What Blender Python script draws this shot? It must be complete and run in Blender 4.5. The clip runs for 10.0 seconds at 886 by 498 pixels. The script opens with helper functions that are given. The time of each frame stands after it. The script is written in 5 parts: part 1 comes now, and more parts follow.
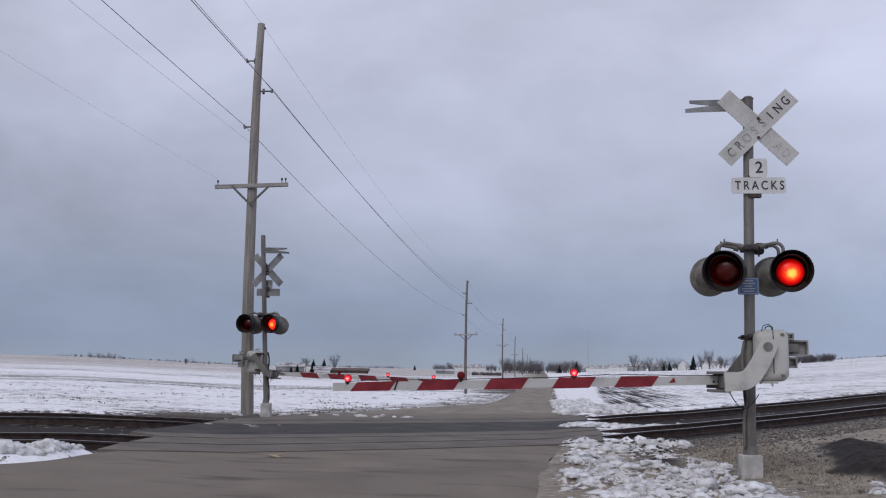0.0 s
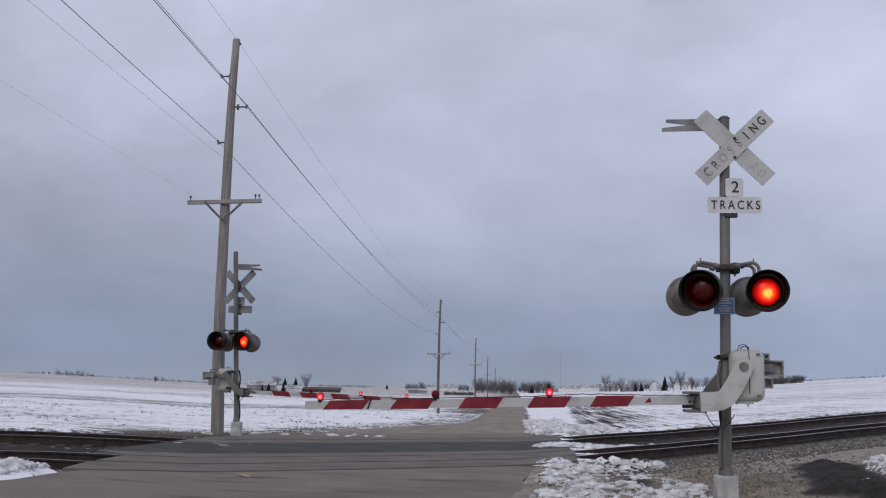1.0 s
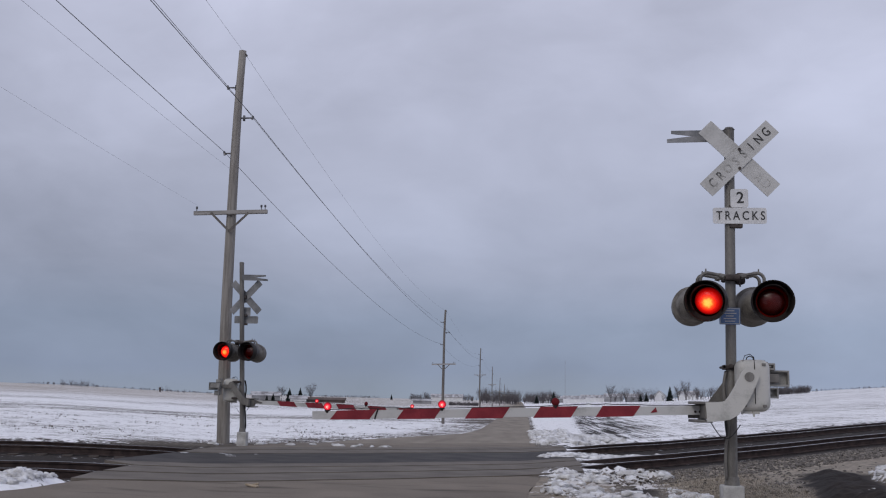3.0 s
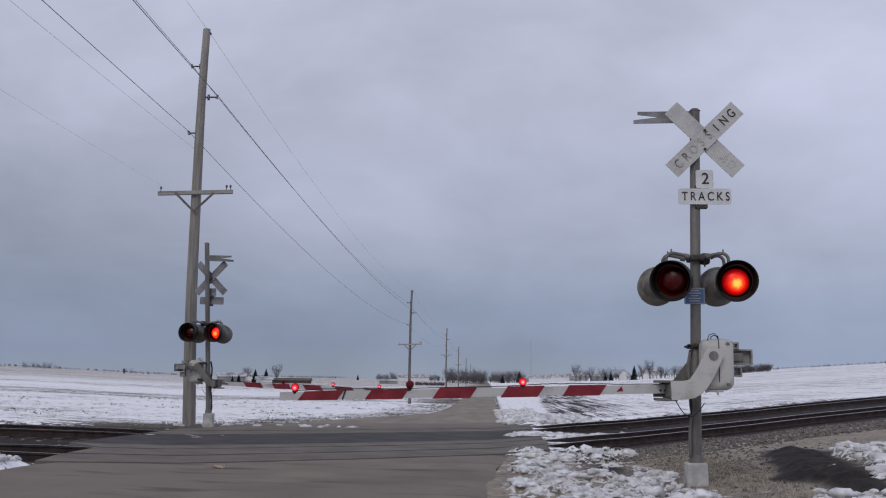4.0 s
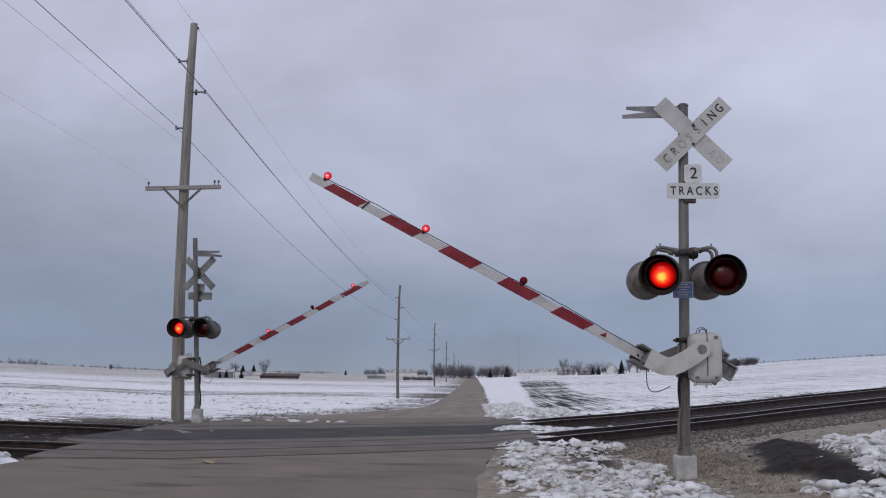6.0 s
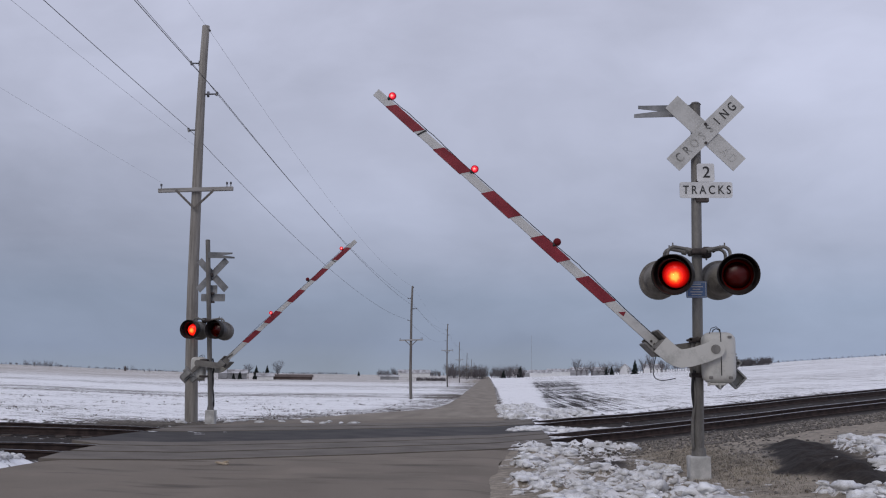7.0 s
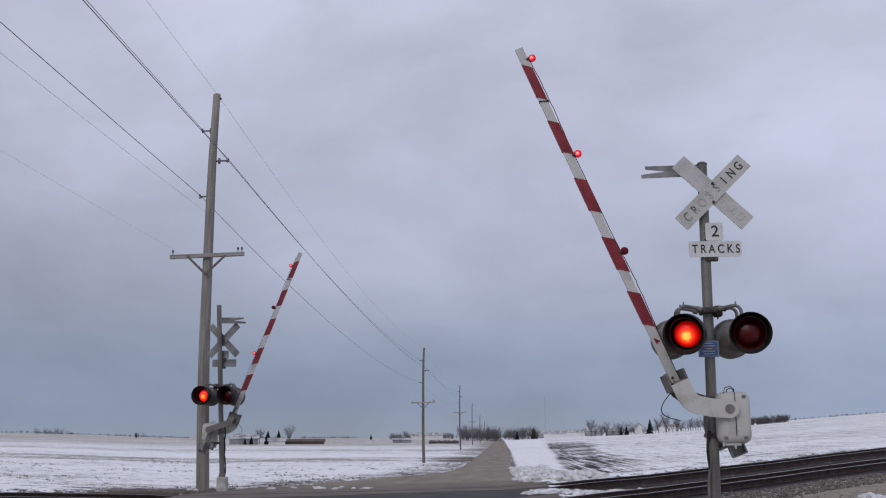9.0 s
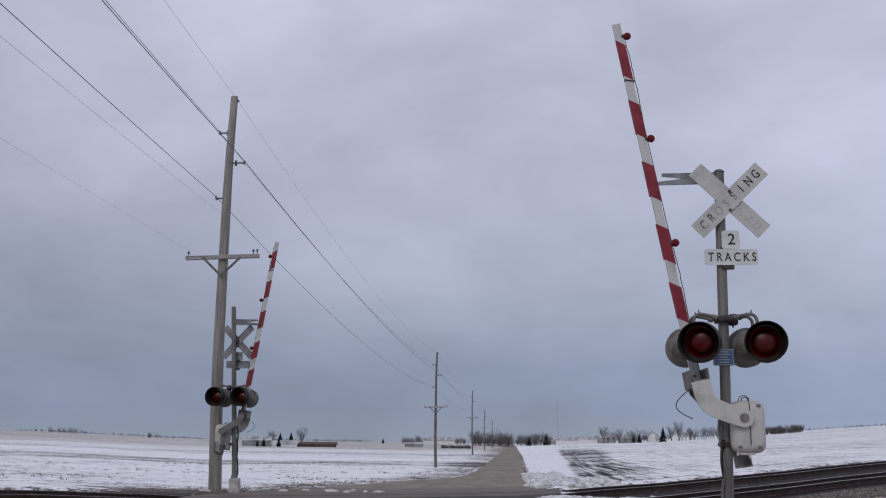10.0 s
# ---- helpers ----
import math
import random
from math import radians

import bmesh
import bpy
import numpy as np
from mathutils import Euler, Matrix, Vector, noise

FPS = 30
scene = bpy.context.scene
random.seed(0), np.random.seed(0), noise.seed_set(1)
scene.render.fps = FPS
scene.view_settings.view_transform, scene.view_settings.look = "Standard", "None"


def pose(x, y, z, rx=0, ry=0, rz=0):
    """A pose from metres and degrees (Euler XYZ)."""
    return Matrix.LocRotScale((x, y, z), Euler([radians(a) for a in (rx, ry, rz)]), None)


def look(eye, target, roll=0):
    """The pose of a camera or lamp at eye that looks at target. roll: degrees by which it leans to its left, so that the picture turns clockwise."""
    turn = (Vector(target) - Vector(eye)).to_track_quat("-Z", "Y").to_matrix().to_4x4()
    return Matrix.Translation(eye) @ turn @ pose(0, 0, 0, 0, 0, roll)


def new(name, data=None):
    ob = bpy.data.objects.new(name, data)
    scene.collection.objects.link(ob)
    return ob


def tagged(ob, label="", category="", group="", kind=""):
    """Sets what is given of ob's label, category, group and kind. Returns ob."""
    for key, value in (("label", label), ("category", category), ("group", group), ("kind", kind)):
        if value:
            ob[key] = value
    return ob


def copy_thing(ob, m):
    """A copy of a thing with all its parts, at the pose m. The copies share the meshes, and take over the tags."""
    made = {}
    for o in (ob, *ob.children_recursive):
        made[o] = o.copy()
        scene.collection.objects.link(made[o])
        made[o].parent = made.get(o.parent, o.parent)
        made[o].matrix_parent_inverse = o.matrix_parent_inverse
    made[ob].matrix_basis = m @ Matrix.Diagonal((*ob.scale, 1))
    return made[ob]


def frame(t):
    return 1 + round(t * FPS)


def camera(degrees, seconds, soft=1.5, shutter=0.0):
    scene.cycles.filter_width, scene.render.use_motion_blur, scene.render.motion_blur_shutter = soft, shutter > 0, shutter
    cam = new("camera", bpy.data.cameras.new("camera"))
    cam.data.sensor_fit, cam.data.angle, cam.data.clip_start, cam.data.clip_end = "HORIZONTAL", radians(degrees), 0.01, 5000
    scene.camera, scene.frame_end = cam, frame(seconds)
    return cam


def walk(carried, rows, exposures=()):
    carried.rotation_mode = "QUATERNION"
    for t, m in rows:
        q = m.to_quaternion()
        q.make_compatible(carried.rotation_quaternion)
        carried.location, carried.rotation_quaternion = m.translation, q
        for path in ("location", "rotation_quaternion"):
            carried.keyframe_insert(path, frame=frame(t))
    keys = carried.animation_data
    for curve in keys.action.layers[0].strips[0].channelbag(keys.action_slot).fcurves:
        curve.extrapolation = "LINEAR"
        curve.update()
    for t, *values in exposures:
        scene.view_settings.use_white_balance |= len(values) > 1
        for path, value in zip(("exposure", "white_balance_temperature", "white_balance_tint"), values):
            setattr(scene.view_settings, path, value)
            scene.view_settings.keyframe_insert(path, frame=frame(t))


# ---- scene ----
cam = camera(48.0, 10.0, soft=1.15)
EXPOSURES = ((0, 0.12), (1, 0.04), (2, -0.02), (4.5, -0.03), (7, 0.0), (9, 0.0), (10, -0.06))
PATH = [
    (0, (0.102, -0.147, 1.468), (-0.1, 1.829, 1.707), 0.8),
    (0.5, (0.077, -0.064, 1.473), (-0.059, 1.917, 1.713), 0.1),
    (1, (0.064, -0.02, 1.456), (-0.085, 1.955, 1.734), 1.1),
    (1.5, (0.073, -0.066, 1.445), (-0.132, 1.9, 1.747), -0.0),
    (2, (0.065, -0.096, 1.455), (-0.153, 1.87, 1.755), 0.2),
    (2.5, (0.054, -0.102, 1.449), (-0.15, 1.866, 1.746), 0.7),
    (3, (0.043, -0.097, 1.451), (-0.115, 1.874, 1.749), 1.1),
    (4.5, (0.008, -0.107, 1.454), (-0.063, 1.877, 1.699), 0.6),
    (5, (-0.008, -0.135, 1.448), (-0.068, 1.849, 1.692), 0.6),
    (6.5, (-0.001, -0.127, 1.448), (-0.076, 1.856, 1.7), 0.5),
    (7, (0.004, -0.108, 1.45), (-0.086, 1.874, 1.701), 0.4),
    (7.5, (0.005, -0.106, 1.451), (-0.094, 1.874, 1.715), -0.0),
    (8, (0.003, -0.136, 1.456), (-0.107, 1.839, 1.75), -0.7),
    (8.5, (0.012, -0.155, 1.451), (-0.097, 1.815, 1.778), -0.4),
    (9, (0.01, -0.155, 1.47), (-0.1, 1.807, 1.842), -0.4),
    (9.5, (0.007, -0.17, 1.475), (-0.114, 1.79, 1.858), 0.2),
    (10, (0.002, -0.158, 1.468), (-0.137, 1.8, 1.849), 0.5),
]
walk(cam, [(t, look(eye, target, roll)) for t, eye, target, roll in PATH], EXPOSURES)

# ---- light: high overcast over snow ----
SUN_UP, SUN_TURN = 32.0, 205.0


def make_world():
    w = bpy.data.worlds.new("overcast_sky")
    scene.world = w
    w.use_nodes = True
    nt = w.node_tree
    nt.nodes.clear()
    N, L = nt.nodes.new, nt.links.new
    out, bg = N("ShaderNodeOutputWorld"), N("ShaderNodeBackground")
    bg.inputs["Strength"].default_value = 1.0
    sky = N("ShaderNodeTexSky")
    sky.sky_type = "NISHITA"
    sky.sun_disc = False
    sky.sun_elevation, sky.sun_rotation = radians(SUN_UP), radians(SUN_TURN)
    dim = N("ShaderNodeVectorMath")
    dim.operation = "SCALE"
    dim.inputs["Scale"].default_value = 0.06
    L(sky.outputs[0], dim.inputs[0])
    tc = N("ShaderNodeTexCoord")
    sep = N("ShaderNodeSeparateXYZ")
    L(tc.outputs["Generated"], sep.inputs[0])
    # cloud deck: flat layers, stretched towards the horizon
    mp = N("ShaderNodeMapping")
    mp.inputs["Scale"].default_value = (1.0, 1.0, 1.9)
    L(tc.outputs["Generated"], mp.inputs[0])
    warp = N("ShaderNodeTexNoise")
    warp.inputs["Scale"].default_value = 2.2
    warp.inputs["Detail"].default_value = 4
    L(mp.outputs[0], warp.inputs["Vector"])
    mixv = N("ShaderNodeMix")
    mixv.data_type = "VECTOR"
    mixv.inputs["Factor"].default_value = 0.22
    L(mp.outputs[0], mixv.inputs["A"])
    L(warp.outputs["Color"], mixv.inputs["B"])
    cl = N("ShaderNodeTexNoise")
    cl.inputs["Scale"].default_value = 3.9
    cl.inputs["Detail"].default_value = 7
    cl.inputs["Roughness"].default_value = 0.52
    L(mixv.outputs["Result"], cl.inputs["Vector"])
    # height: bluish dark band low, pale lavender grey higher
    rise = N("ShaderNodeValToRGB")
    e = rise.color_ramp.elements
    e[0].position, e[0].color = 0.0, (0.292, 0.345, 0.442, 1)
    e[1].position, e[1].color = 0.42, (0.572, 0.595, 0.748, 1)
    for p, c in ((0.03, (0.255, 0.308, 0.436, 1)), (0.075, (0.278, 0.330, 0.456, 1)), (0.125, (0.372, 0.408, 0.536, 1)), (0.22, (0.452, 0.480, 0.612, 1))):
        k = e.new(p)
        k.color = c
    # wavy edge of the low band
    wob = N("ShaderNodeMath")
    wob.operation = "MULTIPLY_ADD"
    wob.inputs[1].default_value = 0.05
    L(cl.outputs["Fac"], wob.inputs[0])
    L(sep.outputs["Z"], wob.inputs[2])
    sub = N("ShaderNodeMath")
    sub.operation = "SUBTRACT"
    sub.inputs[1].default_value = 0.025
    L(wob.outputs[0], sub.inputs[0])
    L(sub.outputs[0], rise.inputs["Fac"])
    lum = N("ShaderNodeMapRange")
    lum.inputs["From Min"].default_value, lum.inputs["From Max"].default_value = 0.3, 0.72
    lum.inputs["To Min"].default_value, lum.inputs["To Max"].default_value = 0.82, 1.20
    L(cl.outputs["Fac"], lum.inputs["Value"])
    side = N("ShaderNodeMath")
    side.operation = "MULTIPLY_ADD"
    side.inputs[1].default_value = 0.25
    L(sep.outputs["X"], side.inputs[0])
    L(lum.outputs["Result"], side.inputs[2])
    mul = N("ShaderNodeVectorMath")
    mul.operation = "SCALE"
    L(rise.outputs["Color"], mul.inputs[0])
    L(side.outputs[0], mul.inputs["Scale"])
    mix = N("ShaderNodeMix")
    mix.data_type = "RGBA"
    mix.inputs["Factor"].default_value = 0.93
    L(dim.outputs[0], mix.inputs["A"])
    L(mul.outputs[0], mix.inputs["B"])
    L(mix.outputs["Result"], bg.inputs["Color"])
    L(bg.outputs[0], out.inputs["Surface"])


make_world()
sun = new("sun", bpy.data.lights.new("sun", "SUN"))
sun.data.energy, sun.data.angle, sun.data.color = 0.75, radians(25), (1.0, 0.94, 0.86)
sun.matrix_basis = look((0, 0, 50), (0 - 50 * math.sin(radians(SUN_TURN)) / math.tan(radians(SUN_UP)), 0 - 50 * math.cos(radians(SUN_TURN)) / math.tan(radians(SUN_UP)), 0))
scene.view_settings.exposure = 0.0


# ---- materials ----
def nodes(name):
    m = bpy.data.materials.new(name)
    m.use_nodes = True
    nt = m.node_tree
    return m, nt, nt.nodes["Principled BSDF"]


def noisy(name, a, b, scale=8.0, rough=0.7, metal=0.0, bump=0.15, fine=60.0, stretch=(1, 1, 1), spec=0.3, lo=0.35, hi=0.65, dist=0.01):
    """Two colours mixed by coarse and fine noise in object space, with relief."""
    m, nt, p = nodes(name)
    N, L = nt.nodes.new, nt.links.new
    tc, mp = N("ShaderNodeTexCoord"), N("ShaderNodeMapping")
    mp.inputs["Scale"].default_value = stretch
    L(tc.outputs["Object"], mp.inputs[0])
    n1, n2 = N("ShaderNodeTexNoise"), N("ShaderNodeTexNoise")
    n1.inputs["Scale"].default_value, n1.inputs["Detail"].default_value = scale, 6
    n2.inputs["Scale"].default_value, n2.inputs["Detail"].default_value = fine, 3
    L(mp.outputs[0], n1.inputs["Vector"])
    L(mp.outputs[0], n2.inputs["Vector"])
    add = N("ShaderNodeMath")
    add.operation = "MULTIPLY_ADD"
    add.inputs[1].default_value = 0.35
    L(n2.outputs["Fac"], add.inputs[0])
    L(n1.outputs["Fac"], add.inputs[2])
    r = N("ShaderNodeMapRange")
    r.inputs["From Min"].default_value, r.inputs["From Max"].default_value = lo + 0.17, hi + 0.17
    L(add.outputs[0], r.inputs["Value"])
    mix = N("ShaderNodeMix")
    mix.data_type = "RGBA"
    mix.inputs["A"].default_value, mix.inputs["B"].default_value = (*a, 1), (*b, 1)
    L(r.outputs["Result"], mix.inputs["Factor"])
    L(mix.outputs["Result"], p.inputs["Base Color"])
    bp = N("ShaderNodeBump")
    bp.inputs["Strength"].default_value, bp.inputs["Distance"].default_value = bump, dist
    L(add.outputs[0], bp.inputs["Height"])
    L(bp.outputs[0], p.inputs["Normal"])
    p.inputs["Roughness"].default_value, p.inputs["Metallic"].default_value = rough, metal
    p.inputs["Specular IOR Level"].default_value = spec
    return m


M = {}
M["galv"] = noisy("galvanised_steel", (0.115, 0.108, 0.10), (0.215, 0.205, 0.19), 5, 0.55, 0.25, 0.1, 90, (1, 1, 0.3))
M["mech"] = noisy("weathered_white_paint", (0.36, 0.355, 0.33), (0.50, 0.49, 0.46), 4, 0.5, 0, 0.1, 50, lo=0.28, hi=0.5)
M["sign_white"] = noisy("dirty_white_sheeting", (0.34, 0.335, 0.32), (0.47, 0.465, 0.45), 3, 0.45, 0, 0.05, 40, lo=0.3, hi=0.55)
M["sign_clean"] = noisy("white_sheeting", (0.50, 0.50, 0.50), (0.62, 0.62, 0.62), 3, 0.4, 0, 0.05, 40)
M["sign_back"] = noisy("weathered_aluminium_back", (0.11, 0.115, 0.12), (0.25, 0.25, 0.255), 3, 0.5, 0.2, 0.1, 60)
M["letter"] = noisy("black_letter_film", (0.012, 0.012, 0.013), (0.05, 0.05, 0.05), 14, 0.6, 0, 0.05)
M["letter_worn"] = noisy("worn_black_letter_film", (0.05, 0.05, 0.05), (0.33, 0.325, 0.31), 9, 0.6, 0, 0.05, lo=0.4, hi=0.62)
M["letter_faint"] = noisy("flaking_black_letter_film", (0.16, 0.16, 0.16), (0.36, 0.355, 0.34), 12, 0.6, 0, 0.05, lo=0.25, hi=0.5)
M["letter_ghost"] = noisy("almost_gone_letter_film", (0.24, 0.235, 0.225), (0.46, 0.455, 0.44), 16, 0.6, 0, 0.05, lo=0.2, hi=0.42)
M["black"] = noisy("sooty_black_enamel", (0.012, 0.011, 0.011), (0.035, 0.03, 0.028), 7, 0.45, 0, 0.1)
M["hood_in"] = noisy("matt_black_hood_inside", (0.012, 0.009, 0.009), (0.025, 0.02, 0.018), 7, 0.8, 0, 0.1)
M["lamp_back"] = noisy("grimy_lamp_housing", (0.06, 0.055, 0.05), (0.20, 0.185, 0.165), 5, 0.55, 0, 0.15, lo=0.3, hi=0.6)
M["rust"] = noisy("rusty_clamp", (0.035, 0.030, 0.030), (0.085, 0.07, 0.065), 14, 0.85, 0.1, 0.3)
M["arm_white"] = noisy("arm_white_sheeting", (0.35, 0.345, 0.335), (0.49, 0.485, 0.475), 3, 0.4, 0, 0.05, 40, (1, 1, 1), lo=0.3, hi=0.5)
M["arm_red"] = noisy("arm_red_sheeting", (0.155, 0.011, 0.020), (0.235, 0.024, 0.034), 4, 0.4, 0, 0.05, 40)
M["weight"] = noisy("dull_grey_cast_steel", (0.20, 0.195, 0.185), (0.33, 0.325, 0.31), 6, 0.6, 0.1, 0.15, 60)
M["cable"] = noisy("black_cable", (0.01, 0.01, 0.01), (0.03, 0.03, 0.03), 20, 0.6)
M["concrete"] = noisy("pale_concrete", (0.33, 0.325, 0.31), (0.52, 0.51, 0.49), 6, 0.9, 0, 0.4, 70)
M["pole"] = noisy("weathered_pole_wood", (0.175, 0.160, 0.145), (0.30, 0.28, 0.255), 5, 0.9, 0, 0.5, 45, (3, 3, 0.18))
M["pole_far"] = noisy("weathered_dark_pole_wood", (0.10, 0.09, 0.085), (0.17, 0.155, 0.14), 5, 0.9, 0, 0.4, 45, (3, 3, 0.18))
M["crossarm"] = noisy("grey_crossarm_wood", (0.20, 0.19, 0.18), (0.33, 0.315, 0.30), 5, 0.9, 0, 0.4, 45, (0.3, 3, 3))
M["wire"] = noisy("weathered_conductor", (0.06, 0.06, 0.065), (0.10, 0.10, 0.105), 4, 0.6, 0.3)
M["insulator"] = noisy("glazed_insulator", (0.05, 0.05, 0.055), (0.14, 0.14, 0.15), 10, 0.2, 0, 0.02)
M["blue"] = noisy("blue_notice_sheeting", (0.07, 0.12, 0.25), (0.10, 0.16, 0.30), 6, 0.4)
M["rail"] = noisy("rusty_rail_steel", (0.030, 0.021, 0.019), (0.062, 0.043, 0.038), 6, 0.75, 0.2, 0.2, 50)
M["rail_top"] = noisy("polished_rail_head", (0.28, 0.27, 0.27), (0.42, 0.41, 0.41), 4, 0.3, 0.9, 0.03, 40)
M["tie"] = noisy("creosoted_tie_wood", (0.035, 0.028, 0.024), (0.09, 0.075, 0.065), 5, 0.9, 0, 0.5, 40, (0.4, 3, 3))
M["bark"] = noisy("grey_winter_bark", (0.06, 0.052, 0.05), (0.12, 0.105, 0.10), 6, 0.95, 0, 0.3)
M["twig"] = noisy("bare_twigs", (0.075, 0.068, 0.072), (0.13, 0.118, 0.122), 0.5, 0.95, 0, 0.1)
M["spruce"] = noisy("dark_spruce_needles", (0.012, 0.018, 0.017), (0.03, 0.04, 0.035), 1.0, 0.95, 0, 0.2)
M["far_white"] = noisy("white_siding", (0.62, 0.62, 0.63), (0.74, 0.74, 0.75), 0.6, 0.8, 0, 0.1, 4)
M["far_roof"] = noisy("snowy_shingle_roof", (0.16, 0.15, 0.15), (0.55, 0.55, 0.57), 0.4, 0.9, 0, 0.1, 3)
M["far_grey"] = noisy("grey_shed_metal", (0.20, 0.20, 0.21), (0.33, 0.33, 0.34), 0.5, 0.6, 0.2, 0.1, 3)
M["far_barn"] = noisy("dark_barn_boards", (0.07, 0.055, 0.05), (0.13, 0.10, 0.09), 0.5, 0.9, 0, 0.1, 3)
M["win"] = noisy("dark_window_glass", (0.02, 0.022, 0.025), (0.04, 0.042, 0.048), 1, 0.15)


def lens_glass():
    m, nt, p = nodes("dark_red_lens_glass")
    nt.nodes.remove(p)
    N, L = nt.nodes.new, nt.links.new
    tr, gl, mx = N("ShaderNodeBsdfTransparent"), N("ShaderNodeBsdfGlossy"), N("ShaderNodeMixShader")
    tr.inputs["Color"].default_value = (0.80, 0.085, 0.05, 1)
    gl.inputs["Color"].default_value = (0.9, 0.85, 0.85, 1)
    gl.inputs["Roughness"].default_value = 0.25
    mx.inputs[0].default_value = 0.025
    L(tr.outputs[0], mx.inputs[1])
    L(gl.outputs[0], mx.inputs[2])
    L(mx.outputs[0], nt.nodes["Material Output"].inputs["Surface"])
    return m


def turning_bulb(name, steps, power, dark, uneven=0.14):
    """A bulb that glows on the half towards its own -y and is dark on the other half; it turns to show one or the other."""
    m, nt, p = nodes(name)
    N, L = nt.nodes.new, nt.links.new
    tc = N("ShaderNodeTexCoord")
    nrm = N("ShaderNodeVectorMath")
    nrm.operation = "NORMALIZE"
    L(tc.outputs["Object"], nrm.inputs[0])
    axis = N("ShaderNodeVectorMath")                 # glow centred low: the visor's shade on the top is put into the emission
    axis.operation = "DOT_PRODUCT"
    axis.inputs[1].default_value = Vector((0.05, -1.0, -0.16)).normalized()
    L(nrm.outputs[0], axis.inputs[0])
    rip = N("ShaderNodeTexNoise")
    rip.inputs["Scale"].default_value, rip.inputs["Detail"].default_value = 5.5, 2
    L(nrm.outputs[0], rip.inputs["Vector"])
    ripc = N("ShaderNodeMath")
    ripc.operation = "SUBTRACT"
    ripc.inputs[1].default_value = 0.5
    L(rip.outputs["Fac"], ripc.inputs[0])
    neg = N("ShaderNodeMath")
    neg.operation = "MULTIPLY_ADD"
    neg.inputs[1].default_value = uneven
    L(ripc.outputs[0], neg.inputs[0])
    L(axis.outputs["Value"], neg.inputs[2])
    ramp = N("ShaderNodeValToRGB")
    e = ramp.color_ramp.elements
    e[0].position, e[0].color = steps[-1][0], (*steps[-1][1], 1)
    e[1].position, e[1].color = steps[0][0], (*steps[0][1], 1)
    for q, c in steps[1:-1]:
        k = e.new(q)
        k.color = (*c, 1)
    L(neg.outputs[0], ramp.inputs["Fac"])
    p.inputs["Base Color"].default_value = (*dark, 1)
    p.inputs["Roughness"].default_value = 0.85
    p.inputs["Specular IOR Level"].default_value = 0.1
    L(ramp.outputs["Color"], p.inputs["Emission Color"])
    p.inputs["Emission Strength"].default_value = power
    return m


M["lens"] = lens_glass()
M["bulb"] = turning_bulb("turning_signal_bulb", ((1.0, (0.45, 1.0, 0.3)), (0.975, (0.42, 0.85, 0.22)), (0.93, (0.28, 0.24, 0.06)), (0.87, (0.20, 0.06, 0.025)), (0.77, (0.12, 0.010, 0.012)), (0.5, (0.045, 0.002, 0.003)), (0.02, (0, 0, 0))), 8.0, (0.10, 0.03, 0.03), 0.08)
M["bulb_far"] = turning_bulb("turning_far_signal_bulb", ((1.0, (0.40, 0.75, 0.20)), (0.97, (0.36, 0.45, 0.12)), (0.90, (0.25, 0.05, 0.02)), (0.62, (0.145, 0.010, 0.012)), (0.25, (0.05, 0.002, 0.003)), (0.02, (0, 0, 0))), 8.0, (0.06, 0.02, 0.02), 0.06)
M["arm_bulb"] = turning_bulb("turning_arm_bulb", ((1.0, (1.0, 0.50, 0.42)), (0.975, (1.0, 0.16, 0.16)), (0.89, (0.80, 0.02, 0.04)), (0.6, (0.30, 0.004, 0.014)), (0.2, (0.13, 0.0, 0.004)), (0.02, (0, 0, 0))), 1.5, (0.13, 0.016, 0.02), 0.42)


# ---- building helpers ----
def part(name, bm, mat, parent, label="", at=None):
    me = bpy.data.meshes.new(name)
    bm.to_mesh(me)
    bm.free()
    mats = mat if isinstance(mat, (list, tuple)) else [mat]
    for q in mats:
        me.materials.append(q)
    ob = new(name, me)
    ob.parent = parent
    if at is not None:
        ob.matrix_basis = at
    if label:
        ob["label"] = label
    return ob


def thing(name, m, label, category, group="", kind=""):
    return tagged(moved(new(name), m), label, category, group, kind)


def moved(ob, m):
    ob.matrix_basis = m
    return ob


def smooth(bm, angle=35):
    for f in bm.faces:
        f.smooth = True
    for e in bm.edges:
        if len(e.link_faces) == 2 and e.calc_face_angle(0) > radians(angle):
            e.smooth = False
    return bm


def box(bm, cx, cy, cz, sx, sy, sz, m=None, bevel=0.0, seg=2):
    t = bmesh.new()
    bmesh.ops.create_cube(t, size=1.0)
    for v in t.verts:
        v.co = Vector((v.co.x * sx, v.co.y * sy, v.co.z * sz))
    if bevel:
        bmesh.ops.bevel(t, geom=list(t.edges), offset=bevel, segments=seg, affect="EDGES", profile=0.5, clamp_overlap=True)
    mm = Matrix.Translation((cx, cy, cz)) @ (m or Matrix())
    made = {v: bm.verts.new(mm @ v.co) for v in t.verts}
    for f in t.faces:
        bm.faces.new([made[v] for v in f.verts])
    t.free()


def rod(bm, a, b, r1, r2=None, n=16, caps=True):
    a, b = Vector(a), Vector(b)
    d = b - a
    m = Matrix.Translation((a + b) / 2) @ d.to_track_quat("Z", "Y").to_matrix().to_4x4()
    bmesh.ops.create_cone(bm, cap_ends=caps, segments=n, radius1=r1, radius2=r1 if r2 is None else r2, depth=d.length, matrix=m)


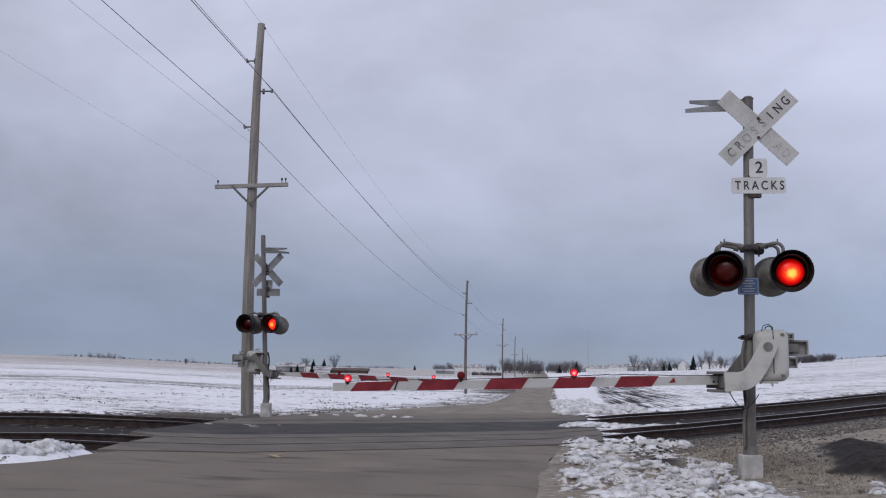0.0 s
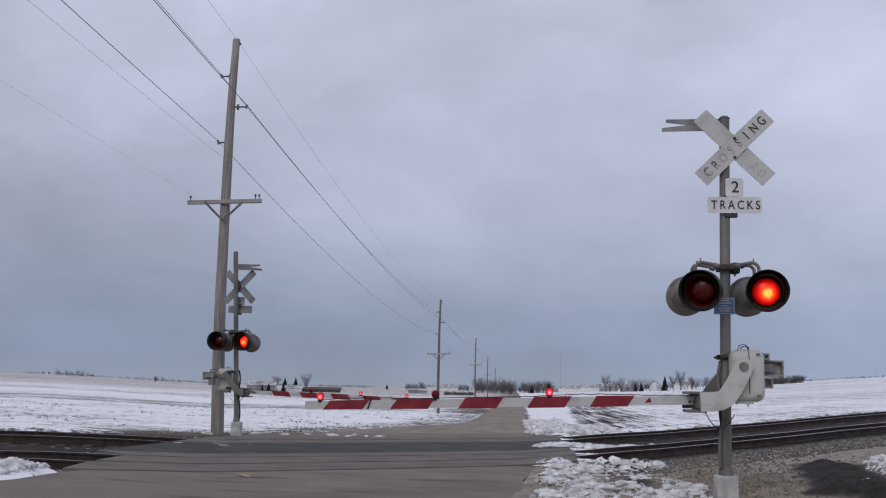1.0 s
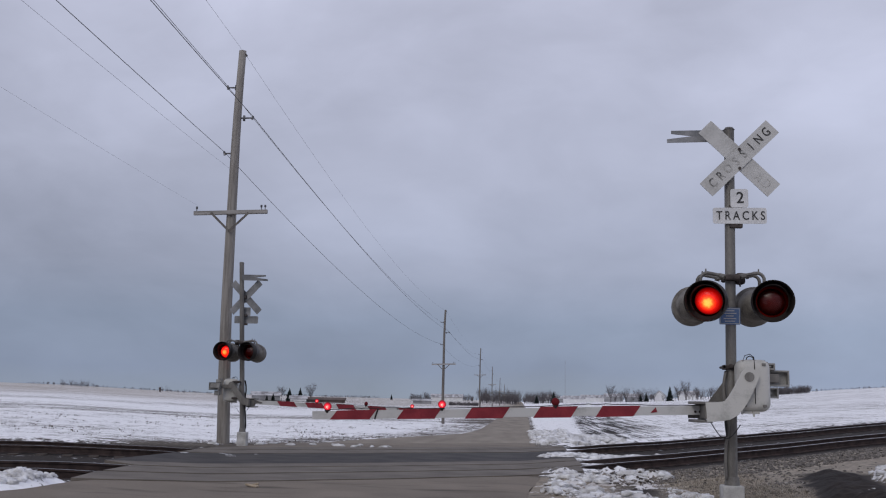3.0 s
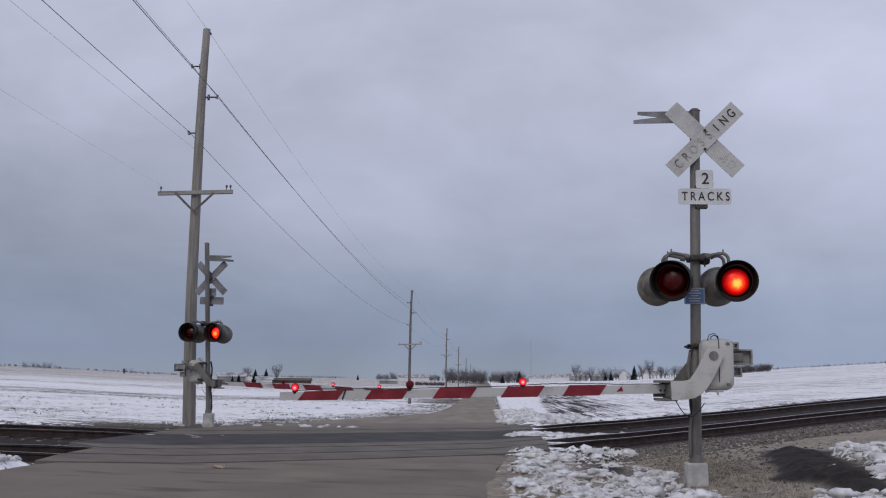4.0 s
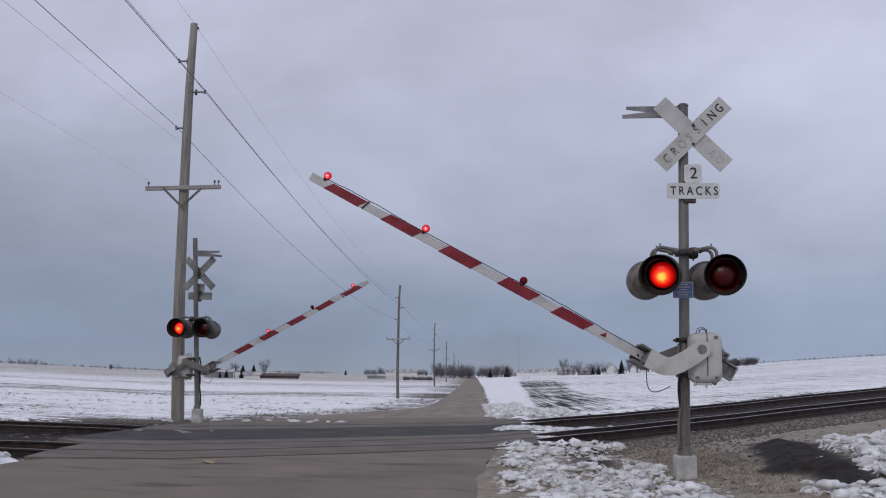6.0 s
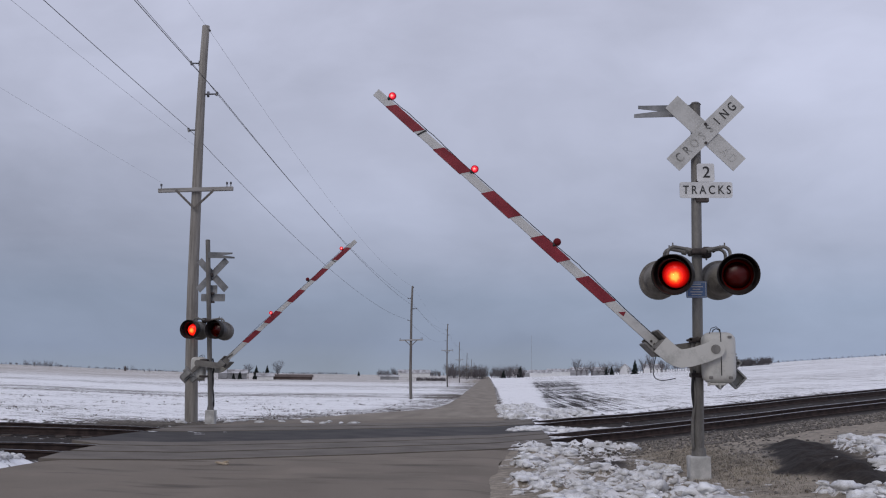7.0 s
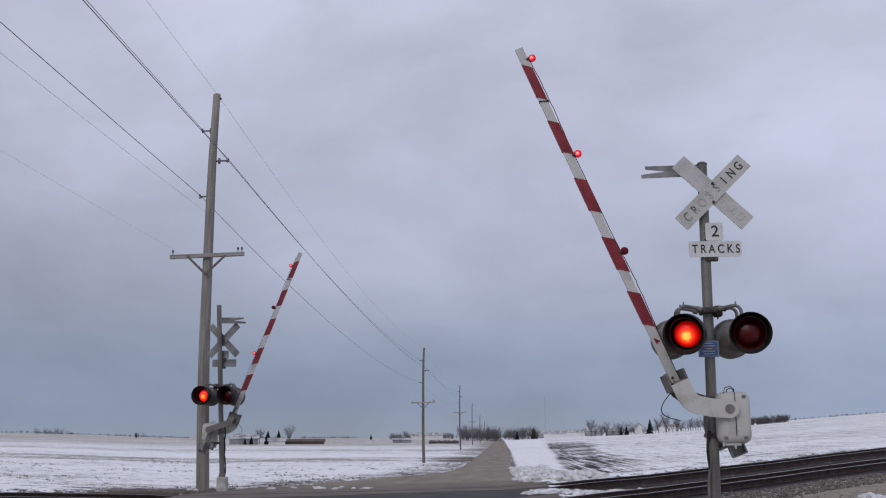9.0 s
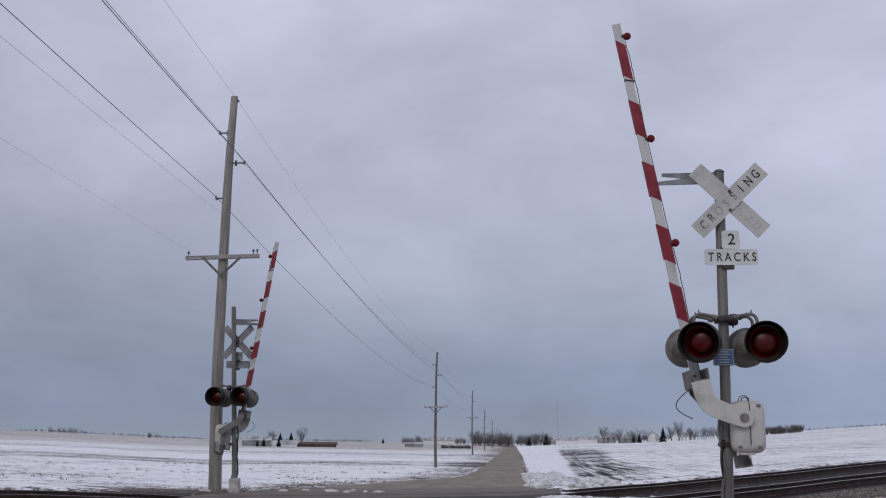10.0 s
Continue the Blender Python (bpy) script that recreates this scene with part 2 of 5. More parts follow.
def tube(bm, pts, r, n=8, r_end=None):
    """A round tube along points, closed at its ends."""
    pts = [Vector(p) for p in pts]
    rings = []
    for i, p in enumerate(pts):
        d = (pts[min(i + 1, len(pts) - 1)] - pts[max(i - 1, 0)]).normalized()
        s = d.cross(Vector((0.13, 0.31, 0.94))).normalized()
        u = d.cross(s)
        k = r if r_end is None else r + (r_end - r) * i / (len(pts) - 1)
        rings.append([bm.verts.new(p + s * k * math.cos(2 * math.pi * j / n) + u * k * math.sin(2 * math.pi * j / n)) for j in range(n)])
    for q, w in zip(rings, rings[1:]):
        for j in range(n):
            bm.faces.new((q[j], q[(j + 1) % n], w[(j + 1) % n], w[j]))
    bm.faces.new(rings[0][::-1])
    bm.faces.new(rings[-1])


def plate(bm, outline, depth, m=None):
    """A flat plate from an outline in x, z; its front at y = 0, its back at y = depth."""
    a = [bm.verts.new((x, 0, z)) for x, z in outline]
    b = [bm.verts.new((x, depth, z)) for x, z in outline]
    n = len(a)
    made = [bm.faces.new(a), bm.faces.new(b[::-1])]
    for i in range(n):
        made.append(bm.faces.new((a[i], b[i], b[(i + 1) % n], a[(i + 1) % n])))
    bmesh.ops.recalc_face_normals(bm, faces=made)
    if m is not None:
        bmesh.ops.transform(bm, matrix=m, verts=a + b)
    return made


def lathe(bm, prof, n=28, m=None):
    """Turns (radius, y) points about the y axis."""
    rings = [[bm.verts.new((r * math.cos(2 * math.pi * j / n), y, r * math.sin(2 * math.pi * j / n))) for j in range(n)] for r, y in prof]
    fs = []
    for q, w in zip(rings, rings[1:]):
        for j in range(n):
            fs.append(bm.faces.new((q[j], w[j], w[(j + 1) % n], q[(j + 1) % n])))
    if m is not None:
        bmesh.ops.transform(bm, matrix=m, verts=[v for r in rings for v in r])
    return fs


def rounded(w, h, r, n=5):
    pts = []
    for cx, cz, a0 in ((w / 2 - r, h / 2 - r, 0), (-w / 2 + r, h / 2 - r, 90), (-w / 2 + r, -h / 2 + r, 180), (w / 2 - r, -h / 2 + r, 270)):
        for i in range(n + 1):
            a = radians(a0 + 90 * i / n)
            pts.append((cx + r * math.cos(a), cz + r * math.sin(a)))
    return pts


def words(name, text, size, mat, parent, m, spread=1.0):
    """Raised film letters as a mesh, centred, facing -y."""
    cu = bpy.data.curves.new(name, "FONT")
    cu.body, cu.size, cu.align_x, cu.align_y = text, size, "CENTER", "CENTER"
    cu.extrude, cu.space_character, cu.offset = 0.0015, spread, size * 0.006
    ob = bpy.data.objects.new(name, cu)
    scene.collection.objects.link(ob)
    me = bpy.data.meshes.new_from_object(ob.evaluated_get(bpy.context.evaluated_depsgraph_get()))
    bpy.data.objects.remove(ob)
    me.materials.clear()
    me.materials.append(mat)
    o = new(name, me)
    o.parent = parent
    o.matrix_basis = m @ pose(0, 0, 0, 90, 0, 0)
    return o


# ---- the lie of the land ----
# rise of the horizon by bearing from the crossing (degrees right of the road): fields climb gently to both sides
BEAR = (-180, -60, -26, -22, -17.5, -11, -7, -2, 0, 3.3, 8, 14.8, 17.2, 22, 40, 90, 180)
RISE = (0.0, 0.012, 0.0076, 0.0048, 0.0014, 0.0008, 0.0003, 0.0, -0.0006, 0.0014, 0.0048, 0.0128, 0.0163, 0.0218, 0.03, 0.0, 0.0)
SKEW = 0.78                      # the tracks cross the road at a slant: y = SKEW * x + intercept
RAILS = (21.3, 23.12, 28.4, 30.22)


def skew(x):
    """How far ahead the tracks lie at x: straight to the right, bending gently to the left."""
    if x > 0:
        return SKEW * x
    u = max(x, -14.0)
    return SKEW * u + 0.02 * u * u + (x - u) * (SKEW - 0.56)


def slope(x):
    return (skew(x + 0.1) - skew(x - 0.1)) / 0.2



def sstep(a, b, v):
    u = min(1.0, max(0.0, (v - a) / (b - a)))
    return u * u * (3 - 2 * u)


def land(x, y):
    """Height of the graded ground, without loose cover."""
    r = math.hypot(x, y)
    s = y - skew(x)
    fall = -0.9 * sstep(33, 54, s) * (1 - 0.6 * sstep(140, 600, r))
    return r * float(np.interp(math.degrees(math.atan2(x, y)), BEAR, RISE)) + fall


def road_left(y):
    return float(np.interp(y, (-40, 8, 12, 12.8, 13.5, 15.7, 18, 20.5, 24, 27, 29.5, 36, 44, 51, 55, 58, 61.5, 65, 68, 74, 82, 105, 170, 1500), (-9.0, -9.0, -8.1, -7.25, -6.9, -6.85, -6.85, -7.05, -7.8, -8.0, -7.7, -8.6, -9.8, -10.0, -9.3, -8.2, -6.9, -5.5, -4.3, -3.6, -3.25, -3.05, -3.2, -3.0)))


def road_right(y):
    return float(np.interp(y, (-40, 12, 14.2, 19, 27, 33, 71, 107, 174, 1500), (0.0, 0.0, 0.05, 0.40, 0.66, 0.6, 0.76, 1.0, 1.26, 1.6)))


def on_road(x, y, soft=0.25):
    return sstep(-soft, soft, x - road_left(y)) * sstep(-soft, soft, road_right(y) - x)


def trackbed(x, y):
    s = y - skew(x)
    return sstep(18.6, 20.4, s) * (1 - sstep(31.2, 33.0, s))


def off_crossing(x, y):
    return max(sstep(0.3, 2.2, x - road_right(y)), sstep(-0.3, 1.2, road_left(y) - x))


def fbm(x, y, k, o=4, seed=0.0):
    return noise.fractal((x * k, y * k, seed), 1.0, 2.0, o)


def cover(x, y):
    """Loose cover of the ground: snow amount 0..1, its depth in metres, dark bare soil 0..1, dry grass and gravel 0..1, height of the dirt heap."""
    s = y - skew(x)
    r = math.hypot(x, y)
    tb, oc = trackbed(x, y), off_crossing(x, y)
    snow, deep, dark, tan, lift = 0.62, 0.02, 0.0, 0.0, 0.0
    if s > 31:                                        # fields beyond the tracks
        snow = 0.72 + 0.10 * fbm(x, y, 0.03, 3, 4.0)
        if x > 0:
            verge = (1 - sstep(2.4, 4.0, x - 0.035 * (y - 40))) * sstep(0.15, 0.6, x - road_right(y))
            snow -= 0.35 * (1 - sstep(0.15, 0.6, x - road_right(y)))
            lo_, hi_ = 3.1 + 0.039 * (y - 40), 5.4 + 0.067 * (y - 40)
            soil = sstep(lo_ - 0.5, lo_ + 0.6, x) * (1 - sstep(hi_ - 0.5, hi_ + 3.5, x)) * (1 - sstep(260, 340, y)) * sstep(32.5, 36, s)
            snow = snow + 0.10 * verge - 0.30 * soil
            dark = soil
            deep += 0.10 * verge * max(0, 0.4 + fbm(x, y, 0.9, 3, 7.0))
        else:
            edge = 1 - sstep(0.3, 6.5, road_left(y) - x)
            snow -= 0.25 * edge
            snow -= 0.26 * (1 - sstep(33, 37, s)) * sstep(-11.5, -9.5, x)
            snow += 0.12 * (1 - sstep(36, 44, s)) * (1 - sstep(-12.5, -10.5, x))
            snow += 0.05 * sstep(70, 90, s)
            strip = s + 9 * fbm(x, y, 0.02, 3, 6.0)             # unmown strip across the field
            snow -= 0.24 * sstep(98, 106, strip) * (1 - sstep(124, 134, strip)) + 0.12 * sstep(160, 175, strip) * (1 - sstep(190, 230, strip))
            tan = sstep(150, 380, r)
            snow -= 0.19 * tan
    elif x > -2 and s < 20.5:                          # verge beside the near signal
        # ragged snow beside the road, thinning towards the gravel
        bare = math.exp(-(((x - 3.3) / 0.8) ** 2 + ((y - 15.6) / 2.0) ** 2))
        a = sstep(0.05, 0.4, x - road_right(y)) * (1 - sstep(2.3, 3.4, x)) * (1 - 0.75 * bare)
        n = fbm(x, y, 1.1, 4, 2.0)
        snow = 0.05 + 0.50 * a + 0.46 * n + 0.30 * fbm(x, y, 3.6, 3, 43.0) - 0.15 * bare
        hole = math.exp(-(((x - 1.95 + 0.2 * n) / 0.36) ** 2 + ((y - 16.2 + 0.8 * n) / 1.35) ** 2))
        snow -= 0.6 * hole * (0.75 + 1.2 * fbm(x, y, 3.0, 3, 41.0))
        dark = hole
        tan = 1 - 0.6 * hole
        w = 0.15 * fbm(x, y, 1.3, 4, 15.0)
        left_ = float(np.interp(y, (9.0, 10.9, 11.9, 12.5, 13.3, 15.7, 18.6), (4.35, 4.2, 4.12, 4.0, 3.77, 4.38, 5.03)))
        right_ = float(np.interp(y, (9.0, 10.8, 12.8, 14.6, 16.95, 18.2, 22), (4.38, 4.46, 4.92, 5.28, 5.72, 5.72, 5.8)))
        side = sstep(-0.12, 0.25, x + w - right_)
        blk = sstep(-0.12, 0.12, x + w - left_) * (1 - side) * (1 - sstep(17.9, 18.6, y + w)) * sstep(8.6, 9.8, y)
        snow = snow * (1 - blk) + 0.05 * blk
        dark = max(dark, blk)
        tan *= 1 - blk
        snow = snow * (1 - side) + (0.78 + 0.2 * n) * side
        heap = blk * sstep(0.0, 0.45, x - left_) * sstep(0.0, 0.4, right_ - x)
        low = sstep(3.45, 3.8, x + w) * (1 - sstep(-0.1, 0.1, x + w - left_)) * (1 - sstep(11.2, 11.8, y + w))
        snow = max(snow, 0.72 * low)
        snow *= 1 - sstep(16.6, 18.0, s) * sstep(2.6, 3.6, x)
        snow *= 1 - sstep(12.4, 13.6, s + 0.6 * n) * sstep(4.2, 5.0, x)
        deep = 0.04 + 0.12 * max(0, fbm(x, y, 3.2, 5, 9.0) + 0.25)
        lift = heap * (0.16 + 0.10 * fbm(x, y, 2.5, 4, 17.0)) * (1 - sstep(11.5, 17.5, y) * 0.5)
    elif x < -2 and s < 20.5:
        snow = 0.75 + 0.3 * fbm(x, y, 0.8, 4, 3.0)
        deep = 0.06 + 0.14 * max(0, fbm(x, y, 1.6, 4, 5.0) + 0.3)
    shoulder = sstep(17.7, 18.7, s + 0.3 * fbm(x, y, 1.0, 3, 12.0)) * (1 - sstep(31.2, 33.0, s)) * off_crossing(x, y)
    dark = max(dark, 0.9 * shoulder)
    tan *= 1 - shoulder
    if tb > 0:
        left = 1 - sstep(-12, -9, x)
        patch = 0.55 if x > 0 else 0.62
        bank = 1 - sstep(1.6, 3.6, x) if x > 0 else 0.35
        t = (patch * bank + 0.45 * fbm(x, y, 0.7, 4, 1.0)) * (1 - 0.5 * left) - 0.10 * (1 - sstep(-8.5, -7.5, x))
        snow = snow * (1 - tb) + t * tb
        dark = dark * (1 - tb) + 0.95 * tb
        tan = tan * (1 - tb)
    return max(0.0, min(1.0, snow)), deep, dark, tan, lift


def spaced(parts):
    """Grid lines from (start, end, step, growth) stretches."""
    out = []
    for a, b, step, grow in parts:
        v = a
        while v < b:
            out.append(v)
            v += step
            step *= grow
    return out


def ground_material():
    m, nt, p = nodes("snowy_fields_and_verge")
    N, L = nt.nodes.new, nt.links.new
    geo = N("ShaderNodeNewGeometry")

    def tex(scale, detail, rough=0.55, stretch=(1, 1, 0)):
        mp = N("ShaderNodeMapping")
        mp.inputs["Scale"].default_value = stretch
        L(geo.outputs["Position"], mp.inputs[0])
        t = N("ShaderNodeTexNoise")
        t.inputs["Scale"].default_value, t.inputs["Detail"].default_value, t.inputs["Roughness"].default_value = scale, detail, rough
        L(mp.outputs[0], t.inputs["Vector"])
        return t.outputs["Fac"]

    def math_(op, a, b):
        n = N("ShaderNodeMath")
        n.operation = op
        for i, v in enumerate((a, b)):
            if isinstance(v, (int, float)):
                n.inputs[i].default_value = v
            else:
                L(v, n.inputs[i])
        return n.outputs[0]

    def attr(name):
        a = N("ShaderNodeAttribute")
        a.attribute_name = name
        return a.outputs["Fac"]

    def mix(f, a, b):
        n = N("ShaderNodeMix")
        n.data_type = "RGBA"
        for key, v in (("Factor", f), ("A", a), ("B", b)):
            if isinstance(v, tuple):
                n.inputs[key].default_value = (*v, 1)
            elif isinstance(v, (int, float)):
                n.inputs[key].default_value = v
            else:
                L(v, n.inputs[key])
        return n.outputs["Result"]

    def span(v, lo, hi):
        n = N("ShaderNodeMapRange")
        n.inputs["From Min"].default_value, n.inputs["From Max"].default_value = lo, hi
        L(v, n.inputs["Value"])
        return n.outputs["Result"]

    def cells(scale):
        v = N("ShaderNodeTexVoronoi")
        v.inputs["Scale"].default_value = scale
        L(geo.outputs["Position"], v.inputs["Vector"])
        s = N("ShaderNodeSeparateColor")
        L(v.outputs["Color"], s.inputs[0])
        return s.outputs[0]

    def off(v, k):
        return math_("MULTIPLY", math_("SUBTRACT", v, 0.5), k)

    wide, big, mid, fine, grit = tex(0.028, 4, 0.5, (0.35, 1.0, 0)), tex(0.17, 9, 0.66, (0.8, 1.0, 0)), tex(1.1, 8, 0.68), tex(8.0, 6, 0.65), tex(45.0, 3)
    rows = tex(1.0, 5, 0.7, (2.6, 0.05, 0))
    wild = math_("ADD", math_("ADD", off(wide, 0.6), off(big, 1.0)), math_("ADD", math_("ADD", off(mid, 1.2), off(tex(2.8, 8, 0.72), 1.5)), off(fine, 1.6)))
    wild = math_("ADD", wild, math_("MULTIPLY", off(rows, 2.6), attr("rows")))
    f = span(math_("ADD", attr("snow"), wild), 0.45, 0.57)
    stones = cells(22.0)
    gravel = mix(span(math_("ADD", math_("MULTIPLY", stones, 0.7), math_("MULTIPLY", grit, 0.4)), 0.2, 0.85), (0.035, 0.030, 0.026), (0.23, 0.205, 0.175))
    stubble = mix(span(math_("ADD", math_("MULTIPLY", fine, 0.6), math_("MULTIPLY", grit, 0.4)), 0.38, 0.62), (0.17, 0.145, 0.115), (0.40, 0.35, 0.285))
    soil = mix(span(fine, 0.3, 0.7), (0.013, 0.011, 0.010), (0.045, 0.037, 0.033))
    base = mix(span(mid, 0.35, 0.65), gravel, mix(span(fine, 0.3, 0.7), (0.05, 0.042, 0.034), (0.13, 0.11, 0.088)))
    base = mix(attr("tan"), base, mix(span(mid, 0.52, 0.68), stubble, gravel))
    base = mix(attr("dark"), base, soil)
    white = mix(span(mid, 0.3, 0.7), (0.80, 0.80, 0.81), (0.91, 0.91, 0.915))
    white = mix(math_("MULTIPLY", span(fine, 0.52, 0.8), 0.5), white, (0.50, 0.47, 0.44))
    far_tan = math_("MULTIPLY", attr("tan"), span(big, 0.3, 0.6))
    white = mix(math_("MULTIPLY", far_tan, 0.85), white, (0.46, 0.425, 0.395))
    col = mix(f, base, white)
    L(col, p.inputs["Base Color"])
    p.inputs["Roughness"].default_value = 0.9
    p.inputs["Specular IOR Level"].default_value = 0.15
    bp = N("ShaderNodeBump")
    bp.inputs["Strength"].default_value, bp.inputs["Distance"].default_value = 0.6, 0.03
    L(math_("ADD", math_("MULTIPLY", fine, 0.8), math_("MULTIPLY", grit, 0.3)), bp.inputs["Height"])
    L(bp.outputs[0], p.inputs["Normal"])
    return m


def build_ground():
    xs = [-v for v in spaced(((14, 60, 0.5, 1.06), (60, 3000, 6, 1.13)))][::-1] + spaced(((-14, 0.2, 0.22, 1.0), (0.2, 6.5, 0.075, 1.0), (6.5, 20, 0.2, 1.02), (20, 60, 0.6, 1.06), (60, 3000, 5, 1.13)))
    ys = [-v for v in spaced(((1, 60, 1.5, 1.15), (60, 1500, 14, 1.4)))][::-1] + spaced(((-1, 9, 0.8, 1.0), (9, 21, 0.085, 1.0), (21, 50, 0.22, 1.008), (50, 160, 0.7, 1.03), (160, 3200, 4, 1.1)))
    nx, ny = len(xs), len(ys)
    co, snow, dark, tan, row = [], [], [], [], []
    for y in ys:
        for x in xs:
            s, d, k, t, heap = cover(x, y)
            z = land(x, y) + heap
            rd = on_road(x, y)
            z += d * sstep(0.42, 0.75, s) * (1 - rd)
            z -= 0.07 * sstep(0.5, 1, on_road(x, y, 0.12))
            z -= 0.15 * trackbed(x, y) * off_crossing(x, y)
            far = math.hypot(x, y)
            if far < 60:
                z += 0.012 * fbm(x, y, 3.0, 3, 11.0) * (1 - rd)
            co.append((x, y, z))
            snow.append(s), dark.append(k), tan.append(t)
            row.append(sstep(2.8, 4.5, x - 0.039 * (y - 40)) * sstep(32, 36, y - skew(x)))
    faces = [(j * nx + i, j * nx + i + 1, (j + 1) * nx + i + 1, (j + 1) * nx + i) for j in range(ny - 1) for i in range(nx - 1)]
    me = bpy.data.meshes.new("ground")
    me.from_pydata(co, [], faces)
    for name, vals in (("snow", snow), ("dark", dark), ("tan", tan), ("rows", row)):
        me.attributes.new(name, "FLOAT", "POINT").data.foreach_set("value", vals)
    me.polygons.foreach_set("use_smooth", [True] * len(faces))
    me.materials.append(ground_material())
    tagged(new("ground", me), "flat farm fields under patchy thin snow", "ground", kind="structure")


def road_material():
    m, nt, p = nodes("worn_county_road_asphalt")
    N, L = nt.nodes.new, nt.links.new
    geo = N("ShaderNodeNewGeometry")

    def tex(scale, detail, stretch=(1, 1, 0)):
        mp = N("ShaderNodeMapping")
        mp.inputs["Scale"].default_value = stretch
        L(geo.outputs["Position"], mp.inputs[0])
        t = N("ShaderNodeTexNoise")
        t.inputs["Scale"].default_value, t.inputs["Detail"].default_value = scale, detail
        L(mp.outputs[0], t.inputs["Vector"])
        return t

    def span(v, lo, hi):
        n = N("ShaderNodeMapRange")
        n.inputs["From Min"].default_value, n.inputs["From Max"].default_value = lo, hi
        L(v, n.inputs["Value"])
        return n.outputs["Result"]

    def mix(f, a, b, mode="MIX"):
        n = N("ShaderNodeMix")
        n.data_type, n.blend_type = "RGBA", mode
        for key, v in (("Factor", f), ("A", a), ("B", b)):
            if isinstance(v, tuple):
                n.inputs[key].default_value = (*v, 1)
            elif isinstance(v, (int, float)):
                n.inputs[key].default_value = v
            else:
                L(v, n.inputs[key])
        return n.outputs["Result"]

    wheel = tex(1.0, 4, (0.9, 0.06, 0))
    patch = tex(0.55, 6)
    grit = tex(120, 2)
    fine = tex(14, 4)
    col = mix(span(patch.outputs["Fac"], 0.35, 0.65), (0.146, 0.121, 0.094), (0.208, 0.174, 0.138))
    col = mix(span(wheel.outputs["Fac"], 0.45, 0.65), col, (0.176, 0.148, 0.117))
    col = mix(span(grit.outputs["Fac"], 0.55, 0.75), col, (0.28, 0.245, 0.20))
    # cracks: warped cell borders, few and thin
    wv = N("ShaderNodeMix")
    wv.data_type = "VECTOR"
    wv.inputs["Factor"].default_value = 0.3
    L(geo.outputs["Position"], wv.inputs["A"])
    L(tex(0.9, 4).outputs["Color"], wv.inputs["B"])
    vo = N("ShaderNodeTexVoronoi")
    vo.feature = "DISTANCE_TO_EDGE"
    vo.inputs["Scale"].default_value = 0.55
    L(wv.outputs["Result"], vo.inputs["Vector"])
    crack = span(vo.outputs["Distance"], 0.014, 0.002)
    gate = span(tex(0.35, 3).outputs["Fac"], 0.56, 0.62)
    cg = N("ShaderNodeMath")
    cg.operation = "MULTIPLY"
    L(crack, cg.inputs[0])
    L(gate, cg.inputs[1])
    cg2 = N("ShaderNodeMath")
    cg2.operation = "MULTIPLY"
    cg2.inputs[1].default_value = 0.75
    L(cg.outputs[0], cg2.inputs[0])
    col = mix(cg2.outputs[0], col, (0.055, 0.047, 0.040))
    blot = tex(1.3, 9, (0.45, 1.5, 0))
    col = mix(span(blot.outputs["Fac"], 0.56, 0.74), col, (0.080, 0.066, 0.052))
    seam = tex(1.0, 7, (0.10, 1.1, 0))
    col = mix(span(seam.outputs["Fac"], 0.68, 0.86), col, (0.065, 0.054, 0.044))
    damp = span(tex(0.30, 5, (1, 1.6, 0)).outputs["Fac"], 0.60, 0.70)
    dm = N("ShaderNodeMath")
    dm.operation = "MULTIPLY"
    dm.inputs[1].default_value = 0.55
    L(damp, dm.inputs[0])
    col = mix(dm.outputs[0], col, (0.110, 0.092, 0.074))
    sepy = N("ShaderNodeSeparateXYZ")
    L(geo.outputs["Position"], sepy.inputs[0])
    dusty = N("ShaderNodeMath")
    dusty.operation = "MULTIPLY"
    dusty.inputs[1].default_value = 0.75
    L(span(sepy.outputs["Y"], 30.0, 42.0), dusty.inputs[0])
    col = mix(dusty.outputs[0], col, mix(span(tex(0.8, 6, (1, 0.2, 0)).outputs["Fac"], 0.35, 0.65), (0.20, 0.172, 0.138), (0.30, 0.262, 0.212)))
    L(col, p.inputs["Base Color"])
    p.inputs["Roughness"].default_value = 0.82
    p.inputs["Specular IOR Level"].default_value = 0.25
    bp = N("ShaderNodeBump")
    bp.inputs["Strength"].default_value, bp.inputs["Distance"].default_value = 0.5, 0.01
    L(mix(0.5, grit.outputs["Fac"], fine.outputs["Fac"]), bp.inputs["Height"])
    L(bp.outputs[0], p.inputs["Normal"])
    return m


M["road"] = road_material()
M["panel"] = noisy("dark_crossing_asphalt", (0.030, 0.027, 0.026), (0.062, 0.055, 0.051), 1.2, 0.8, 0, 0.4, 30)
M["panel_pale"] = noisy("dusty_crossing_asphalt", (0.110, 0.096, 0.081), (0.165, 0.144, 0.122), 1.2, 0.85, 0, 0.4, 30)


